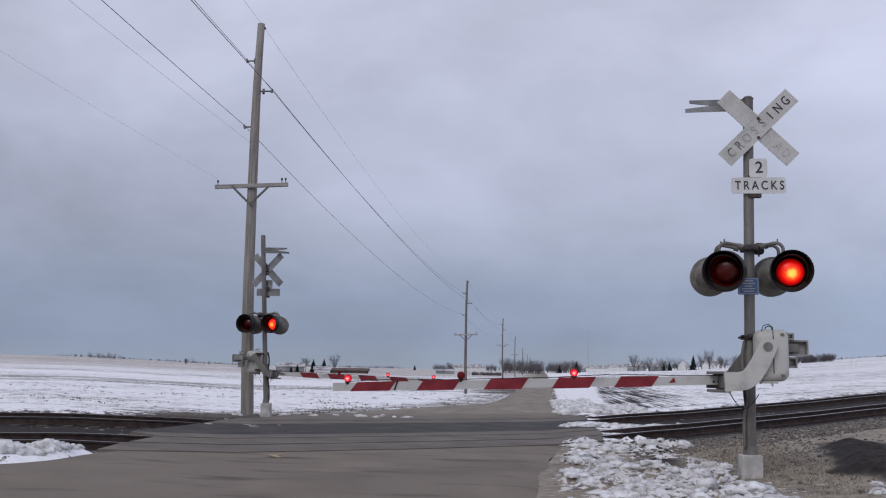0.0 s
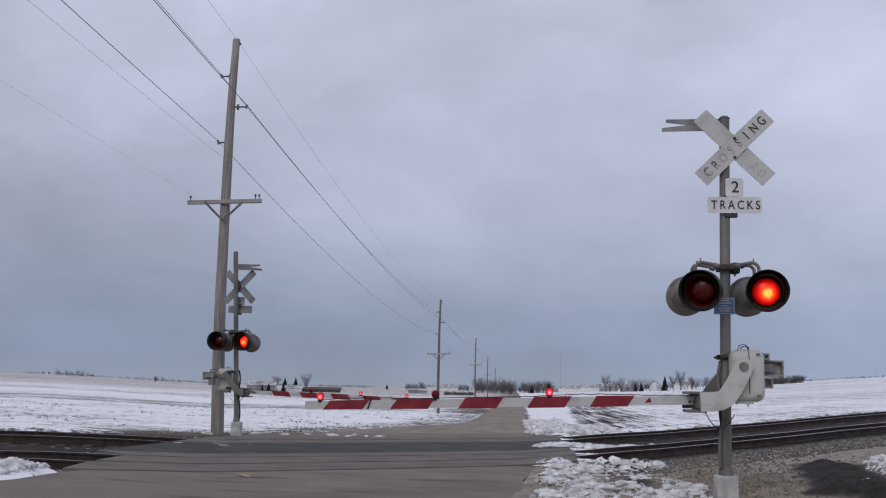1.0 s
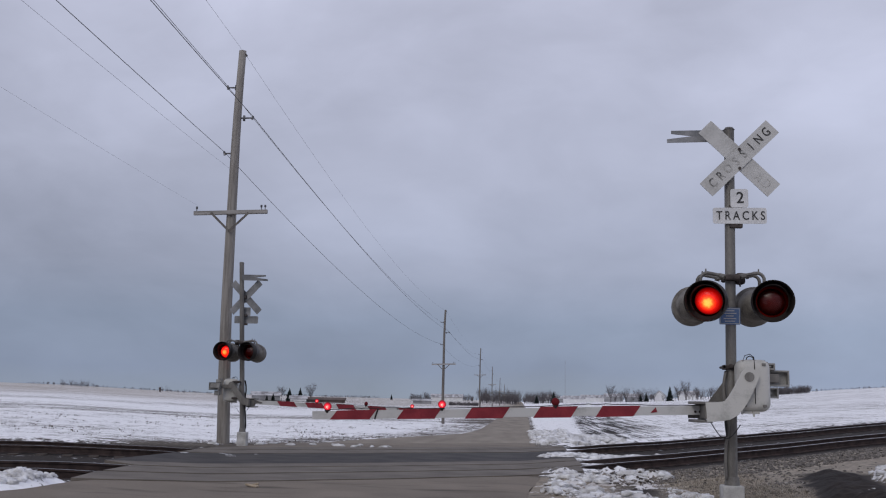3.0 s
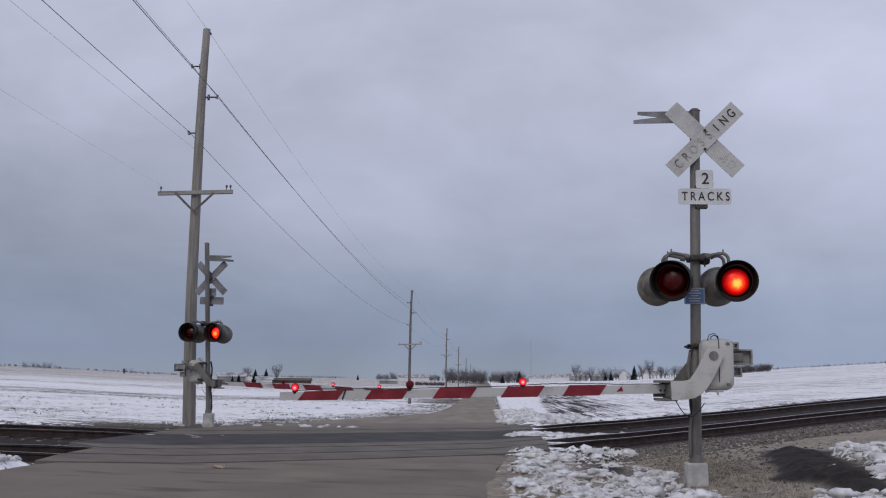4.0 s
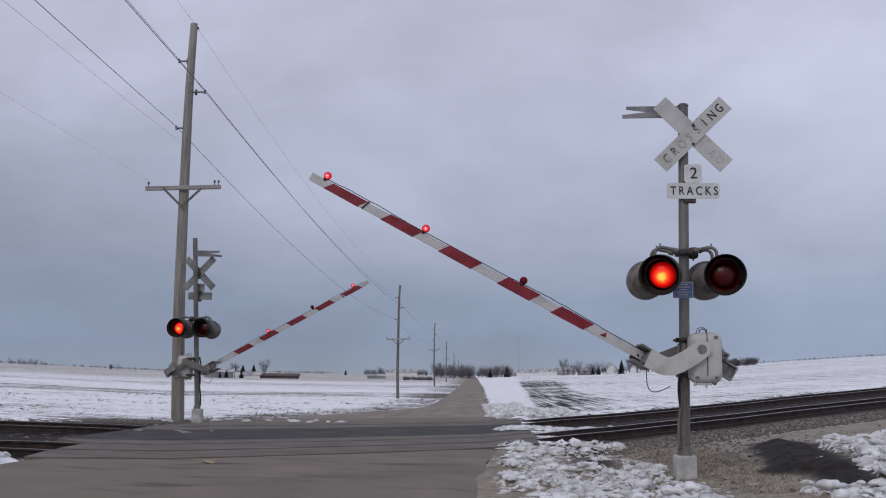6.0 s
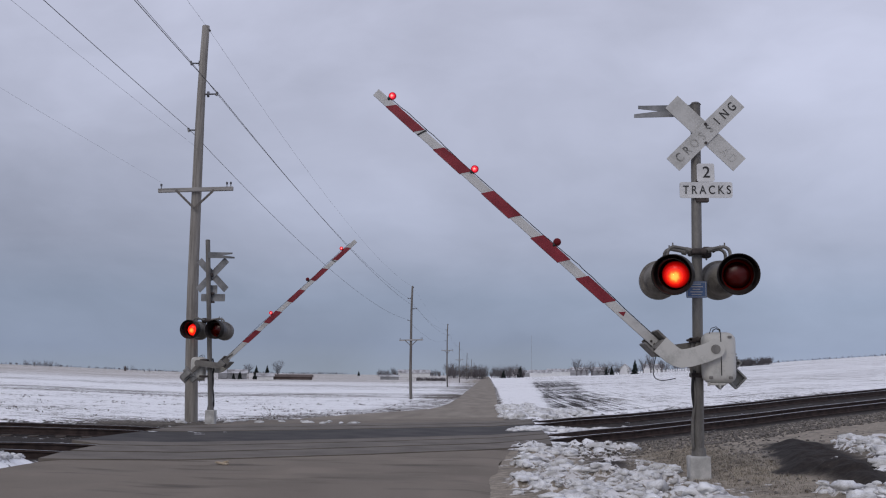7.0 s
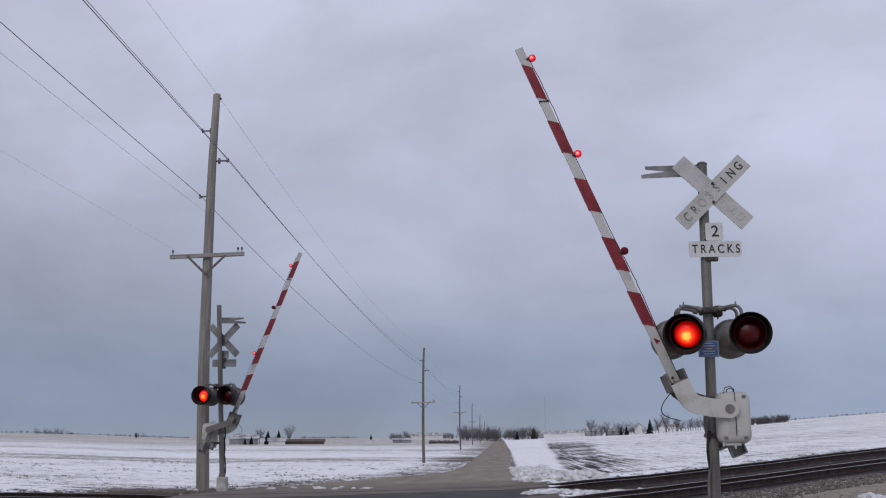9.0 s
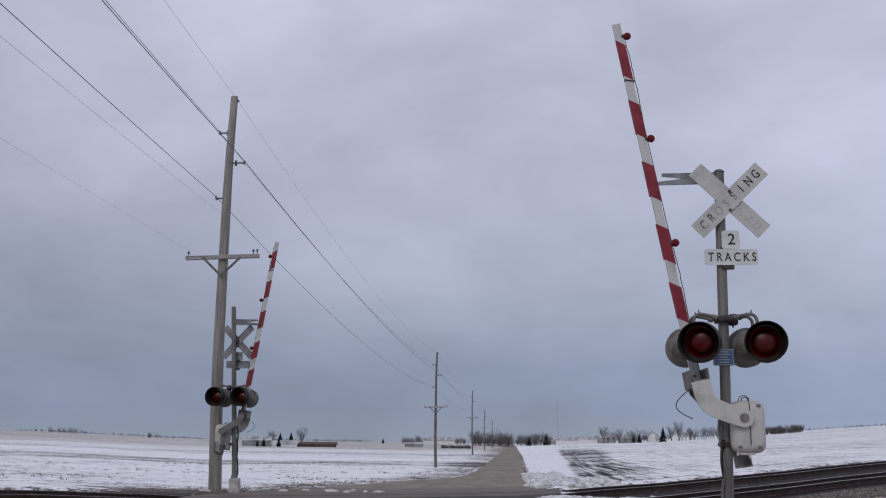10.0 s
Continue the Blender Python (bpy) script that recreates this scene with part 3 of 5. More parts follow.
def build_road():
    ys = [-40, -20, -8, 0] + spaced(((4, 60, 0.4, 1.0), (60, 200, 3, 1.03), (200, 1500, 12, 1.08)))
    n = 26
    co, faces = [], []
    for y in ys:
        a, b = road_left(y), road_right(y)
        for i in range(n + 1):
            u = i / n
            w = 0.12 * fbm(3.0 * u, y, 0.6, 4, 20.0) if i in (0, n) else 0.0
            x = a + (b - a) * u + w
            edge = 0.03 if i in (0, n) else 0.0
            co.append((x, y, land(x, y) + 0.012 - edge + 0.008 * fbm(x, y, 0.5, 3, 30.0)))
    k = n + 1
    for j in range(len(ys) - 1):
        for i in range(n):
            faces.append((j * k + i, j * k + i + 1, (j + 1) * k + i + 1, (j + 1) * k + i))
    me = bpy.data.meshes.new("road")
    me.from_pydata(co, [], faces)
    me.polygons.foreach_set("use_smooth", [True] * len(faces))
    me.materials.append(M["road"])
    tagged(new("road", me), "grey-brown worn country asphalt road", "road", kind="structure")


def along(intercept, x):
    return Vector((x, skew(x) + intercept, 0))


def build_crossing():
    cs = thing("crossing_surface", pose(0, 0, 0), "dark asphalt crossing panels laid between the rails", "crossing surface", kind="structure")
    for a, b, mat in ((19.6, 21.22, "panel_pale"), (21.44, 23.02, "panel_pale"), (23.20, 24.3, "panel_pale"), (24.31, 28.3, "panel"), (28.54, 30.12, "panel_pale"), (30.30, 31.6, "panel_pale")):
        bm = bmesh.new()
        n = 40
        rows_ = []
        for i in range(n + 1):
            ring = []
            for q, dz in ((a, -0.05), (a, 0.03), (b, 0.03), (b, -0.05)):
                x0, x1 = (-6.9 - 0.12 * (q - 19.6) if q < 24.3 else -8.1), 1.4
                x = x0 + (x1 - x0) * i / n + (0.25 * fbm(q, i, 0.7, 3, 3.0) if i in (0, n) else 0)
                v = along(q, x)
                ring.append(bm.verts.new((v.x, v.y, land(v.x, v.y) + dz + (0.006 * fbm(v.x, v.y, 0.9, 3, 8.0) if dz > 0 else 0))))
            rows_.append(ring)
        for p_, q_ in zip(rows_, rows_[1:]):
            for j in range(3):
                bm.faces.new((p_[j], q_[j], q_[j + 1], p_[j + 1]))
        bm.faces.new(rows_[0])
        bm.faces.new(rows_[-1][::-1])
        bmesh.ops.recalc_face_normals(bm, faces=bm.faces)
        part("panel", bm, M[mat], cs)


def build_tracks():
    prof = [(-0.07, -0.17), (-0.07, -0.155), (-0.012, -0.135), (-0.012, -0.045), (-0.036, -0.035), (-0.036, 0.0), (0.036, 0.0), (0.036, -0.035), (0.012, -0.045), (0.012, -0.135), (0.07, -0.155), (0.07, -0.17)]
    tie = bmesh.new()
    box(tie, 0, 0, 0, 2.6, 0.23, 0.18, bevel=0.012)
    tie_me = bpy.data.meshes.new("tie")
    tie.to_mesh(tie_me)
    tie.free()
    tie_me.materials.append(M["tie"])
    for a, b in ((RAILS[0], RAILS[1]), (RAILS[2], RAILS[3])):
        tr = thing("railway_track", pose(0, 0, 0), "rusty railway track of steel rails on wooden ties", "railway track", "tracks of the line")
        for q in (a, b):
            bm = bmesh.new()
            xs = spaced(((-70, -14, 4, 1.0), (-14, 22, 0.5, 1.0), (22, 160, 4, 1.0)))
            rings = []
            for x in xs:
                v = along(q, x)
                z = land(v.x, v.y) + 0.004 + 0.037 * off_crossing(v.x, v.y)
                side = Vector((-slope(x), 1, 0)).normalized()
                rings.append([bm.verts.new((v.x + side.x * u, v.y + side.y * u, z + w)) for u, w in prof])
            for r0, r1 in zip(rings, rings[1:]):
                for j in range(len(prof)):
                    f = bm.faces.new((r0[j], r1[j], r1[(j + 1) % len(prof)], r0[(j + 1) % len(prof)]))
                    f.material_index = 1 if j == 5 else 0
            bmesh.ops.recalc_face_normals(bm, faces=bm.faces)
            part("rail", bm, [M["rail"], M["rail_top"]], tr)
        mid = (a + b) / 2
        x = -46.0
        while x < 82:
            x += 0.55 / math.hypot(1, slope(x))
            v = along(mid, x)
            if off_crossing(v.x, v.y) > 0.9:
                o = new("tie", tie_me)
                o.parent = tr
                jig = random.uniform(-1.5, 1.5)
                o.matrix_basis = pose(v.x, v.y, land(v.x, v.y) - 0.222 + random.uniform(-0.006, 0.006), 0, 0, math.degrees(math.atan(slope(x))) + 90 + jig)


# ---- the crossing signals ----
def signal_lamp(parent, m, outside, back_mat, glow, name="flashing_light"):
    """A round lamp with a deep hood; it faces -y. Returns its turning bulb."""
    h = bmesh.new()
    lathe(h, [(0.001, 0.335), (0.07, 0.33), (0.15, 0.29), (0.20, 0.20), (0.222, 0.10), (0.226, 0.06), (0.262, 0.05), (0.268, -0.02), (0.264, -0.19), (0.255, -0.19), (0.254, -0.02), (0.248, 0.03), (0.20, 0.04)], 36)
    smooth(h, 40)
    for f in h.faces:
        c = f.calc_center_median()
        rr = math.hypot(c.x, c.z)
        inner = c.y < 0.045 and rr < 0.2588
        f.material_index = 1 if inner else 0
    lamp = part(name, h, [outside, M["hood_in"]], parent, at=m)
    back = bmesh.new()
    lathe(back, [(0.001, 0.36), (0.05, 0.355), (0.055, 0.325)], 20)
    part("housing_cap", smooth(back), back_mat, lamp)
    vis = bmesh.new()                                   # small inner visor over the lens
    n = 26
    pr = []
    for i in range(n + 1):
        a = radians(-35 + 250 * i / n)
        ln = 0.06 + 0.14 * max(0, math.sin(a))
        pr.append((a, ln))
    for r0, r1 in ((0.203, 0.210),):
        A = [[vis.verts.new((r * math.cos(a), y, r * math.sin(a))) for r, y in ((r0, 0.035), (r0, 0.035 - ln), (r1, 0.035 - ln), (r1, 0.035))] for a, ln in pr]
        for p_, q_ in zip(A, A[1:]):
            for j in range(4):
                vis.faces.new((p_[j], p_[(j + 1) % 4], q_[(j + 1) % 4], q_[j]))
        vis.faces.new(A[0])
        vis.faces.new(A[-1][::-1])
    bmesh.ops.recalc_face_normals(vis, faces=vis.faces)
    part("visor", vis, M["hood_in"], lamp)
    ln = bmesh.new()
    lathe(ln, [(0.202, 0.038), (0.195, 0.02), (0.15, -0.012), (0.08, -0.034), (0.001, -0.042)], 32)
    part("lens", smooth(ln, 60), M["lens"], lamp, "dark red glass lens").visible_shadow = False
    b = bmesh.new()
    bmesh.ops.create_uvsphere(b, u_segments=32, v_segments=20, radius=0.178)
    bulb = part("bulb", smooth(b, 80), glow, lamp, at=pose(0, 0.15, 0))
    return bulb


def blade(parent, m, w, h, face, back, t=0.012, name="crossbuck_blade", label=""):
    bm = bmesh.new()
    fs = plate(bm, [(-w / 2, -h / 2), (w / 2, -h / 2), (w / 2, h / 2), (-w / 2, h / 2)], t)
    for f in fs[1:]:
        f.material_index = 1
    return part(name, bm, [face, back], parent, label, m)


def crossing_signal(m, zs, lean, far):
    """zs: heights over the base of mast top, crossbuck, tracks plate, lamp bar, lamps. It faces -y."""
    top, zc, zt, zb, zl = zs
    sg = thing("crossing_signal", m, "grey steel railway crossing signal mast with crossbuck and flashing red lights", "crossing signal", "signals of the crossing")
    lx = math.tan(radians(lean))
    at = lambda z: lx * z
    bm = bmesh.new()
    box(bm, 0, 0, 0.02, 0.27, 0.27, 0.55, bevel=0.02)
    part("foundation", bm, M["concrete"], sg, "pale concrete foundation block")
    bm = bmesh.new()
    rod(bm, (at(0.25), 0, 0.25), (at(top), 0, top), 0.07, 0.066, 24)
    rod(bm, (at(top), 0, top), (at(top), 0, top + 0.03), 0.076, 0.05, 24)
    part("mast", smooth(bm), M["galv"], sg, "weathered galvanised steel mast")
    bm = bmesh.new()
    rod(bm, (at(0.28), 0, 0.28), (at(0.4), 0, 0.40), 0.10, 0.085, 20)
    part("base_collar", smooth(bm), M["galv"], sg)
    ox = -0.10 if far else 0.11
    # crossbuck
    yb = -0.115
    face, back = M["sign_white"], M["sign_back"]
    swing = pose(at(zc) + ox, yb, zc, 0, 0, -12 if far else 0)
    wide_ = 0.20 if far else 0.24
    b1 = blade(sg, swing @ pose(0, 0.02, 0, 0, 44.5, 0), 1.245, wide_, face, back)
    b2 = blade(sg, swing @ pose(0, 0, 0, 0, -44.5, 0), 1.245, wide_, face, back)
    if not far:
        for i, (ch, mat) in enumerate(zip("CROSSING", ("letter_worn", "letter_worn", "letter_faint", "letter_faint", "letter_worn", "letter", "letter", "letter"))):
            words("letter", ch, 0.155, M[mat], b2, pose(-0.49 + i * 0.142, -0.004, 0) @ Matrix.Diagonal((0.86, 1, 1.12, 1)))
        for ch, x in (("A", 0.36), ("D", 0.49)):
            words("letter", ch, 0.155, M["letter_ghost"], b1, pose(x, -0.004, 0) @ Matrix.Diagonal((0.86, 1, 1.12, 1)))
    bm = bmesh.new()
    box(bm, at(zc) + ox * 0.5, -0.06, zc, 0.14, 0.10, 0.10, bevel=0.01)
    rod(bm, (at(zc) + ox, yb - 0.012, zc + 0.12), (at(zc) + ox, yb + 0.03, zc + 0.12), 0.02)
    rod(bm, (at(zc) + ox, yb - 0.012, zc - 0.14), (at(zc) + ox, yb + 0.03, zc - 0.14), 0.02)
    part("clamp", bm, M["rust"], sg, "rusty sign clamp")
    # forked plate seen nearly edge-on at the mast's top
    bm = bmesh.new()
    plate(bm, [(-0.76, 0.065), (-0.76, 0.02), (-0.47, -0.015), (-0.82, -0.06), (-0.82, -0.11), (-0.05, -0.095), (-0.05, 0.075)], 0.012, pose(at(top), 0.08, top - 0.05 if not far else top - 0.42, -8, 0, 0))
    part("side_plate", bm, M["sign_back"], sg, "forked sign plate seen edge-on")
    # track count plates
    xo = at(zt) + ox
    bm = bmesh.new()
    fs = plate(bm, rounded(0.70, 0.215, 0.03), 0.008)
    for f in fs[1:]:
        f.material_index = 1
    tp = part("tracks_plate", bm, [M["sign_clean"], back], sg, "white plate with black letters", pose(xo, -0.10, zt))
    bm = bmesh.new()
    fs = plate(bm, rounded(0.235, 0.25, 0.03), 0.008)
    for f in fs[1:]:
        f.material_index = 1
    np_ = part("track_count_plate", bm, [M["sign_clean"], back], sg, "white plate with a black numeral", pose(xo, -0.10, zt + 0.236))
    if not far:
        words("letter", "TRACKS", 0.150, M["letter"], tp, pose(0.012, -0.004, -0.004) @ Matrix.Diagonal((0.88, 1, 1.1, 1)), 1.45)
        words("letter", "2", 0.215, M["letter"], np_, pose(0.01, -0.004, 0))
    for zz in (zt - 0.13, zt + 0.12):
        bm = bmesh.new()
        box(bm, at(zz) + ox * 0.6, -0.055, zz, 0.17, 0.08, 0.06, bevel=0.01)
        part("clamp", bm, M["rust"], sg)
    # lamp bar with bent pipes
    for yy, half in ((-0.12, 0.41), (0.14, 0.41)):
        for sx in (-1, 1):
            bm = bmesh.new()
            pts = [(at(zb), yy, zb - 0.03), (sx * (half - 0.09) + at(zb), yy, zb + 0.03)]
            for i in range(1, 6):
                a = radians(90 * i / 5)
                pts.append((at(zb) + sx * (half - 0.09 + 0.09 * math.sin(a)), yy, zb + 0.03 - 0.09 * (1 - math.cos(a))))
            pts.append((at(zb) + sx * half, yy, zl + 0.20))
            tube(bm, pts, 0.023, 10)
            rod(bm, (at(zb) + sx * (half - 0.07), yy, zb + 0.04), (at(zb) + sx * (half - 0.07), yy, zb + 0.085), 0.012, 0.009, 6)
            rod(bm, (at(zb) + sx * 0.11, yy, zb - 0.02), (at(zb) + sx * 0.17, yy, zb - 0.005), 0.036, 0.036, 10)
            part("lamp_bracket", smooth(bm), M["galv"], sg)
    bm = bmesh.new()
    box(bm, at(zb), 0.0, zb - 0.03, 0.19, 0.34, 0.075, bevel=0.02)
    box(bm, at(zb) + 0.13, 0.02, zb - 0.03, 0.12, 0.14, 0.15, bevel=0.03)
    for x, z in ((0.06, 0.055), (0.16, 0.065), (0.1, -0.11), (0.2, 0.01)):
        rod(bm, (at(zb) + x, -0.03, zb - 0.03), (at(zb) + x * 1.15, -0.05, zb - 0.03 + z), 0.014, 0.012, 6)
    part("junction_box", bm, M["rust"], sg, "rusty lamp bar clamp")
    bulbs = []
    lx_, rx_ = at(zl) - 0.41, at(zl) + 0.41
    spots = (("L", lx_ + 0.04, -0.36, -20), ("R", rx_ + 0.04, -0.36, -9), ("l", lx_ - 0.03, 0.35, 176), ("r", rx_ - 0.03, 0.35, 178)) if not far else (("L", lx_ + 0.10, -0.36, -4), ("R", rx_, -0.36, 0), ("l", lx_ + 0.10, 0.35, 162), ("r", rx_ + 0.0, 0.35, 166))
    for key, x, y, turn in spots:
        front = key.isupper()
        mat = M["black"] if front != far else M["lamp_back"]
        bulbs.append((key, signal_lamp(sg, pose(x, y, zl, (6 if key == 'L' else 2) if front else 0, 0, turn), mat, M["lamp_back"], M["bulb_far"] if far else M["bulb"])))
    # notice
    if not far:
        bm = bmesh.new()
        plate(bm, rounded(0.27, 0.22, 0.015), 0.006)
        nt_ = part("notice_plate", bm, M["blue"], sg, "small blue notice plate", pose(at(zl) - 0.03, -0.085, zl - 0.17))
        for w, h, x, z in ((0.25, 0.006, 0, 0.098), (0.25, 0.006, 0, -0.098), (0.006, 0.19, -0.122, 0), (0.006, 0.19, 0.122, 0)):
            bm = bmesh.new()
            plate(bm, [(-w / 2, -h / 2), (w / 2, -h / 2), (w / 2, h / 2), (-w / 2, h / 2)], 0.002)
            part("border_line", bm, M["sign_white"], nt_, at=pose(x, -0.003, z))
        for i, w in enumerate((0.12, 0.17, 0.10, 0.16, 0.13)):
            bm = bmesh.new()
            plate(bm, [(-w / 2, -0.006), (w / 2, -0.006), (w / 2, 0.006), (-w / 2, 0.006)], 0.002)
            part("text_bar", bm, M["sign_white"], nt_, at=pose(0, -0.003, 0.07 - i * 0.034))
    # cable conduit down the mast
    bm = bmesh.new()
    pts = []
    for i in range(22):
        z = 1.75 - i * 0.066
        pts.append((at(z) - 0.075 - 0.03 * math.sin(i * 0.45) * (1 if i < 14 else 0.4), -0.045, z))
    tube(bm, pts, 0.022, 8)
    part("conduit", smooth(bm), M["galv"] if not far else M["cable"], sg)
    bm = bmesh.new()
    tube(bm, [(at(z) - 0.065 - 0.02 * math.sin(7 * z), -0.05, z) for z in (1.40, 1.33, 1.26, 1.19, 1.12, 1.05, 0.98, 0.91)], 0.026, 8, 0.014)
    part("cable_bundle", smooth(bm), M["cable"], sg, "black cable bundle strapped to the mast")
    return sg, bulbs


def thick_line(pts, w0, w1, n_cap=10):
    """Outline of a bent bar in x, z with a round end at its first point."""
    P_ = [Vector((x, z)) for x, z in pts]
    L_, R_ = [], []
    for i, p in enumerate(P_):
        d = (P_[min(i + 1, len(P_) - 1)] - P_[max(i - 1, 0)]).normalized()
        n = Vector((-d.y, d.x))
        w = w0 + (w1 - w0) * i / (len(P_) - 1)
        L_.append(p + n * w / 2)
        R_.append(p - n * w / 2)
    d = (P_[1] - P_[0]).normalized()
    a0 = math.atan2(d.x, -d.y)
    cap = [P_[0] + Vector((math.cos(a0 + math.pi * k / n_cap + 0), math.sin(a0 + math.pi * k / n_cap))) * w0 / 2 for k in range(1, n_cap)]
    return [tuple(v) for v in L_[::-1] + cap + R_]


ARM_A, ARM_B = Vector((-0.44, 0, -0.425)), Vector((-5.64, 0, -0.597))
ARM_BACK = 0.28                  # the board runs behind the front bracket and the front lamps
BANDS = ((0.285, 0.815), (1.18, 1.68), (2.08, 2.58), (2.98, 3.47), (3.79, 4.28))


def crossing_gate(m, lamps):
    """Gate machine with its arm; the arm turns about y at the machine's shaft, lying along -x when down."""
    g = thing("crossing_gate", m, "white-painted gate machine with a red and white striped arm", "crossing gate", "gates of the crossing")
    bm = bmesh.new()
    box(bm, 0.085, 0.13, -0.105, 0.42, 0.32, 0.66, bevel=0.11, seg=5)
    part("gate_machine", smooth(bm, 50), M["mech"], g, "weathered white gate machine housing")
    bm = bmesh.new()
    box(bm, 0.085, -0.03, -0.105, 0.010, 0.012, 0.46)
    part("door_seam", bm, M["black"], g)
    bm = bmesh.new()
    rod(bm, (0, -0.125, 0), (0, 0.50, 0), 0.06, n=20)
    part("shaft", smooth(bm), M["galv"], g)
    for z in (0.13, -0.33):
        bm = bmesh.new()
        box(bm, -0.13, 0.33, z, 0.22, 0.20, 0.06, bevel=0.015)
        part("mast_clamp", bm, M["rust"], g, "rusty clamp round the mast")
    bm = bmesh.new()
    rod(bm, (-0.245, 0.20, 0.13), (-0.245, 0.46, 0.13), 0.016)
    rod(bm, (-0.245, 0.20, 0.13), (-0.245, 0.22, 0.13), 0.03, n=8)
    rod(bm, (-0.16, 0.20, 0.145), (-0.16, 0.24, 0.145), 0.028, n=8)
    part("clamp_bolt", bm, M["rust"], g)
    bm = bmesh.new()
    tube(bm, [(0.0, 0.06, 0.20), (0.01, 0.06, 0.25), (0.05, 0.06, 0.27), (0.09, 0.06, 0.25), (0.09, 0.06, 0.20)], 0.007, 6)
    part("lifting_eye", bm, M["cable"], g)
    # arm: bent twin brackets, socket and tapered board
    bm = bmesh.new()
    line = [(0, 0), (-0.045, -0.10), (-0.10, -0.21), (-0.165, -0.315), (-0.225, -0.39), (-0.29, -0.425), (-0.36, -0.44), (-0.54, -0.45)]
    straight = [(-0.02, 0.05), (-0.12, -0.08), (-0.26, -0.26), (-0.36, -0.39), (-0.42, -0.43), (-0.54, -0.45)]
    plate(bm, thick_line(line, 0.23, 0.24), 0.04, pose(0, -0.115, 0))
    arm = part("gate_arm", smooth(bm, 40), M["mech"], g, "bent white bracket of the gate arm")
    bm = bmesh.new()
    plate(bm, thick_line(straight, 0.17, 0.17), 0.035, pose(0, 0.46, 0))
    part("rear_bracket", smooth(bm, 40), M["galv"], arm, "grey rear bracket of the gate arm")
    bm = bmesh.new()                                     # solid black slab standing in for the shade inside the open channel end
    box(bm, -0.548, 0.20, -0.45, 0.012, 0.52, 0.20)
    part("channel_end_shade", bm, M["black"], arm)
    bm = bmesh.new()
    plate(bm, [(-0.90, -0.43), (-0.55, -0.34), (-0.55, -0.40), (-0.86, -0.465)], 0.012, pose(0, ARM_BACK + 0.03, 0))
    part("gusset", bm, M["galv"], arm, "grey steel gusset beside the arm board")
    bm = bmesh.new()
    box(bm, -0.50, 0.19, -0.45, 0.12, 0.56, 0.17, bevel=0.015)
    part("arm_socket", bm, M["galv"], arm, "grey steel arm socket")
    for x, z, w in ((-0.55, -0.335, 0.28), (-0.57, -0.565, 0.24)):
        bm = bmesh.new()
        box(bm, x, 0.16, z, w, 0.44, 0.035, bevel=0.01)
        part("shear_bracket", bm, M["galv"], arm)
    bm = bmesh.new()
    box(bm, -0.62, ARM_BACK + 0.05, -0.45, 0.16, 0.02, 0.17, bevel=0.005)
    part("backing_plate", bm, M["galv"], arm)
    for x in (-0.62, -0.56):
        bm = bmesh.new()
        rod(bm, (x, ARM_BACK - 0.045, -0.45), (x, ARM_BACK - 0.02, -0.45), 0.016, n=8)
        part("bolt", bm, M["rust"], arm)
    d = (ARM_B - ARM_A)
    ln = d.length
    turn = pose(ARM_B.x, ARM_BACK - 0.03, ARM_B.z, 0, math.degrees(math.atan2(d.z, -d.x)), 0)   # x runs from the tip to the socket

    def half(u):
        return 0.055 + 0.014 * min(1.0, u / 2.5) - 0.010 * max(0.0, (u - 3.8) / 1.3)

    def seg(a, b, t, grow, slant=0.10):
        q = bmesh.new()
        ha, hb = half(a) + grow, half(b) + grow
        sa, sb = (slant if a > 0.01 else 0), (slant if b < ln - 0.01 else 0)
        plate(q, [(a - sa * 0.5, -ha), (b - sb * 0.5, -hb), (b + sb * 0.5, hb), (a + sa * 0.5, ha)], t + 2 * grow, pose(0, -grow, 0))
        return q

    part("arm_board", seg(0, ln, 0.05, 0), M["arm_white"], arm, "white tapered arm board", turn)
    for a, b in BANDS:
        part("red_band", seg(a, b, 0.05, 0.003), M["arm_red"], arm, "red reflective band", turn)
    q = bmesh.new()
    plate(q, [(4.45, -0.025), (4.52, 0.045), (4.54, -0.02)], 0.004)
    part("red_remnant", q, M["arm_red"], arm, "worn remnant of a red band", turn @ pose(0, -0.005, 0))
    # lamps and cable on the upper edge
    bulbs = []
    for i, (x, z) in enumerate(lamps):
        bm = bmesh.new()
        rod(bm, (0, 0, -0.085), (0, 0, -0.045), 0.03, 0.04, 12)
        part("lamp_base", smooth(bm), M["black"], arm, at=pose(x * 1.018, ARM_BACK - 0.005, z * 1.01 + 0.019))
        bm = bmesh.new()
        bmesh.ops.create_uvsphere(bm, u_segments=18, v_segments=12, radius=0.054)
        bulbs.append(part("arm_lamp", smooth(bm, 80), M["arm_bulb"], arm, "round red arm lamp", pose(x * 1.018, ARM_BACK - 0.005, z * 1.01 + 0.019)))
    rnd = random.Random(4)
    bm = bmesh.new()
    pts = []
    n = 90
    for i in range(n + 1):
        u = 0.17 + (ln - 0.3) * i / n
        p = turn @ Vector((u, 0.02, half(u) + 0.006 + 0.022 * max(0.0, math.sin(u * 2.1)) * rnd.uniform(0.7, 1.2)))
        pts.append(p)
    tube(bm, pts, 0.0055, 6)
    part("lamp_cable", smooth(bm), M["cable"], arm)
    for u in (0.86,):
        bm = bmesh.new()
        box(bm, 0, 0, 0, 0.02, 0.062, half(u) * 2 + 0.02)
        part("cable_tie", bm, M["cable"], arm, at=turn @ pose(u, 0.025, 0.006, 0, 20, 0))
    # counterweights behind the shaft
    bm = bmesh.new()
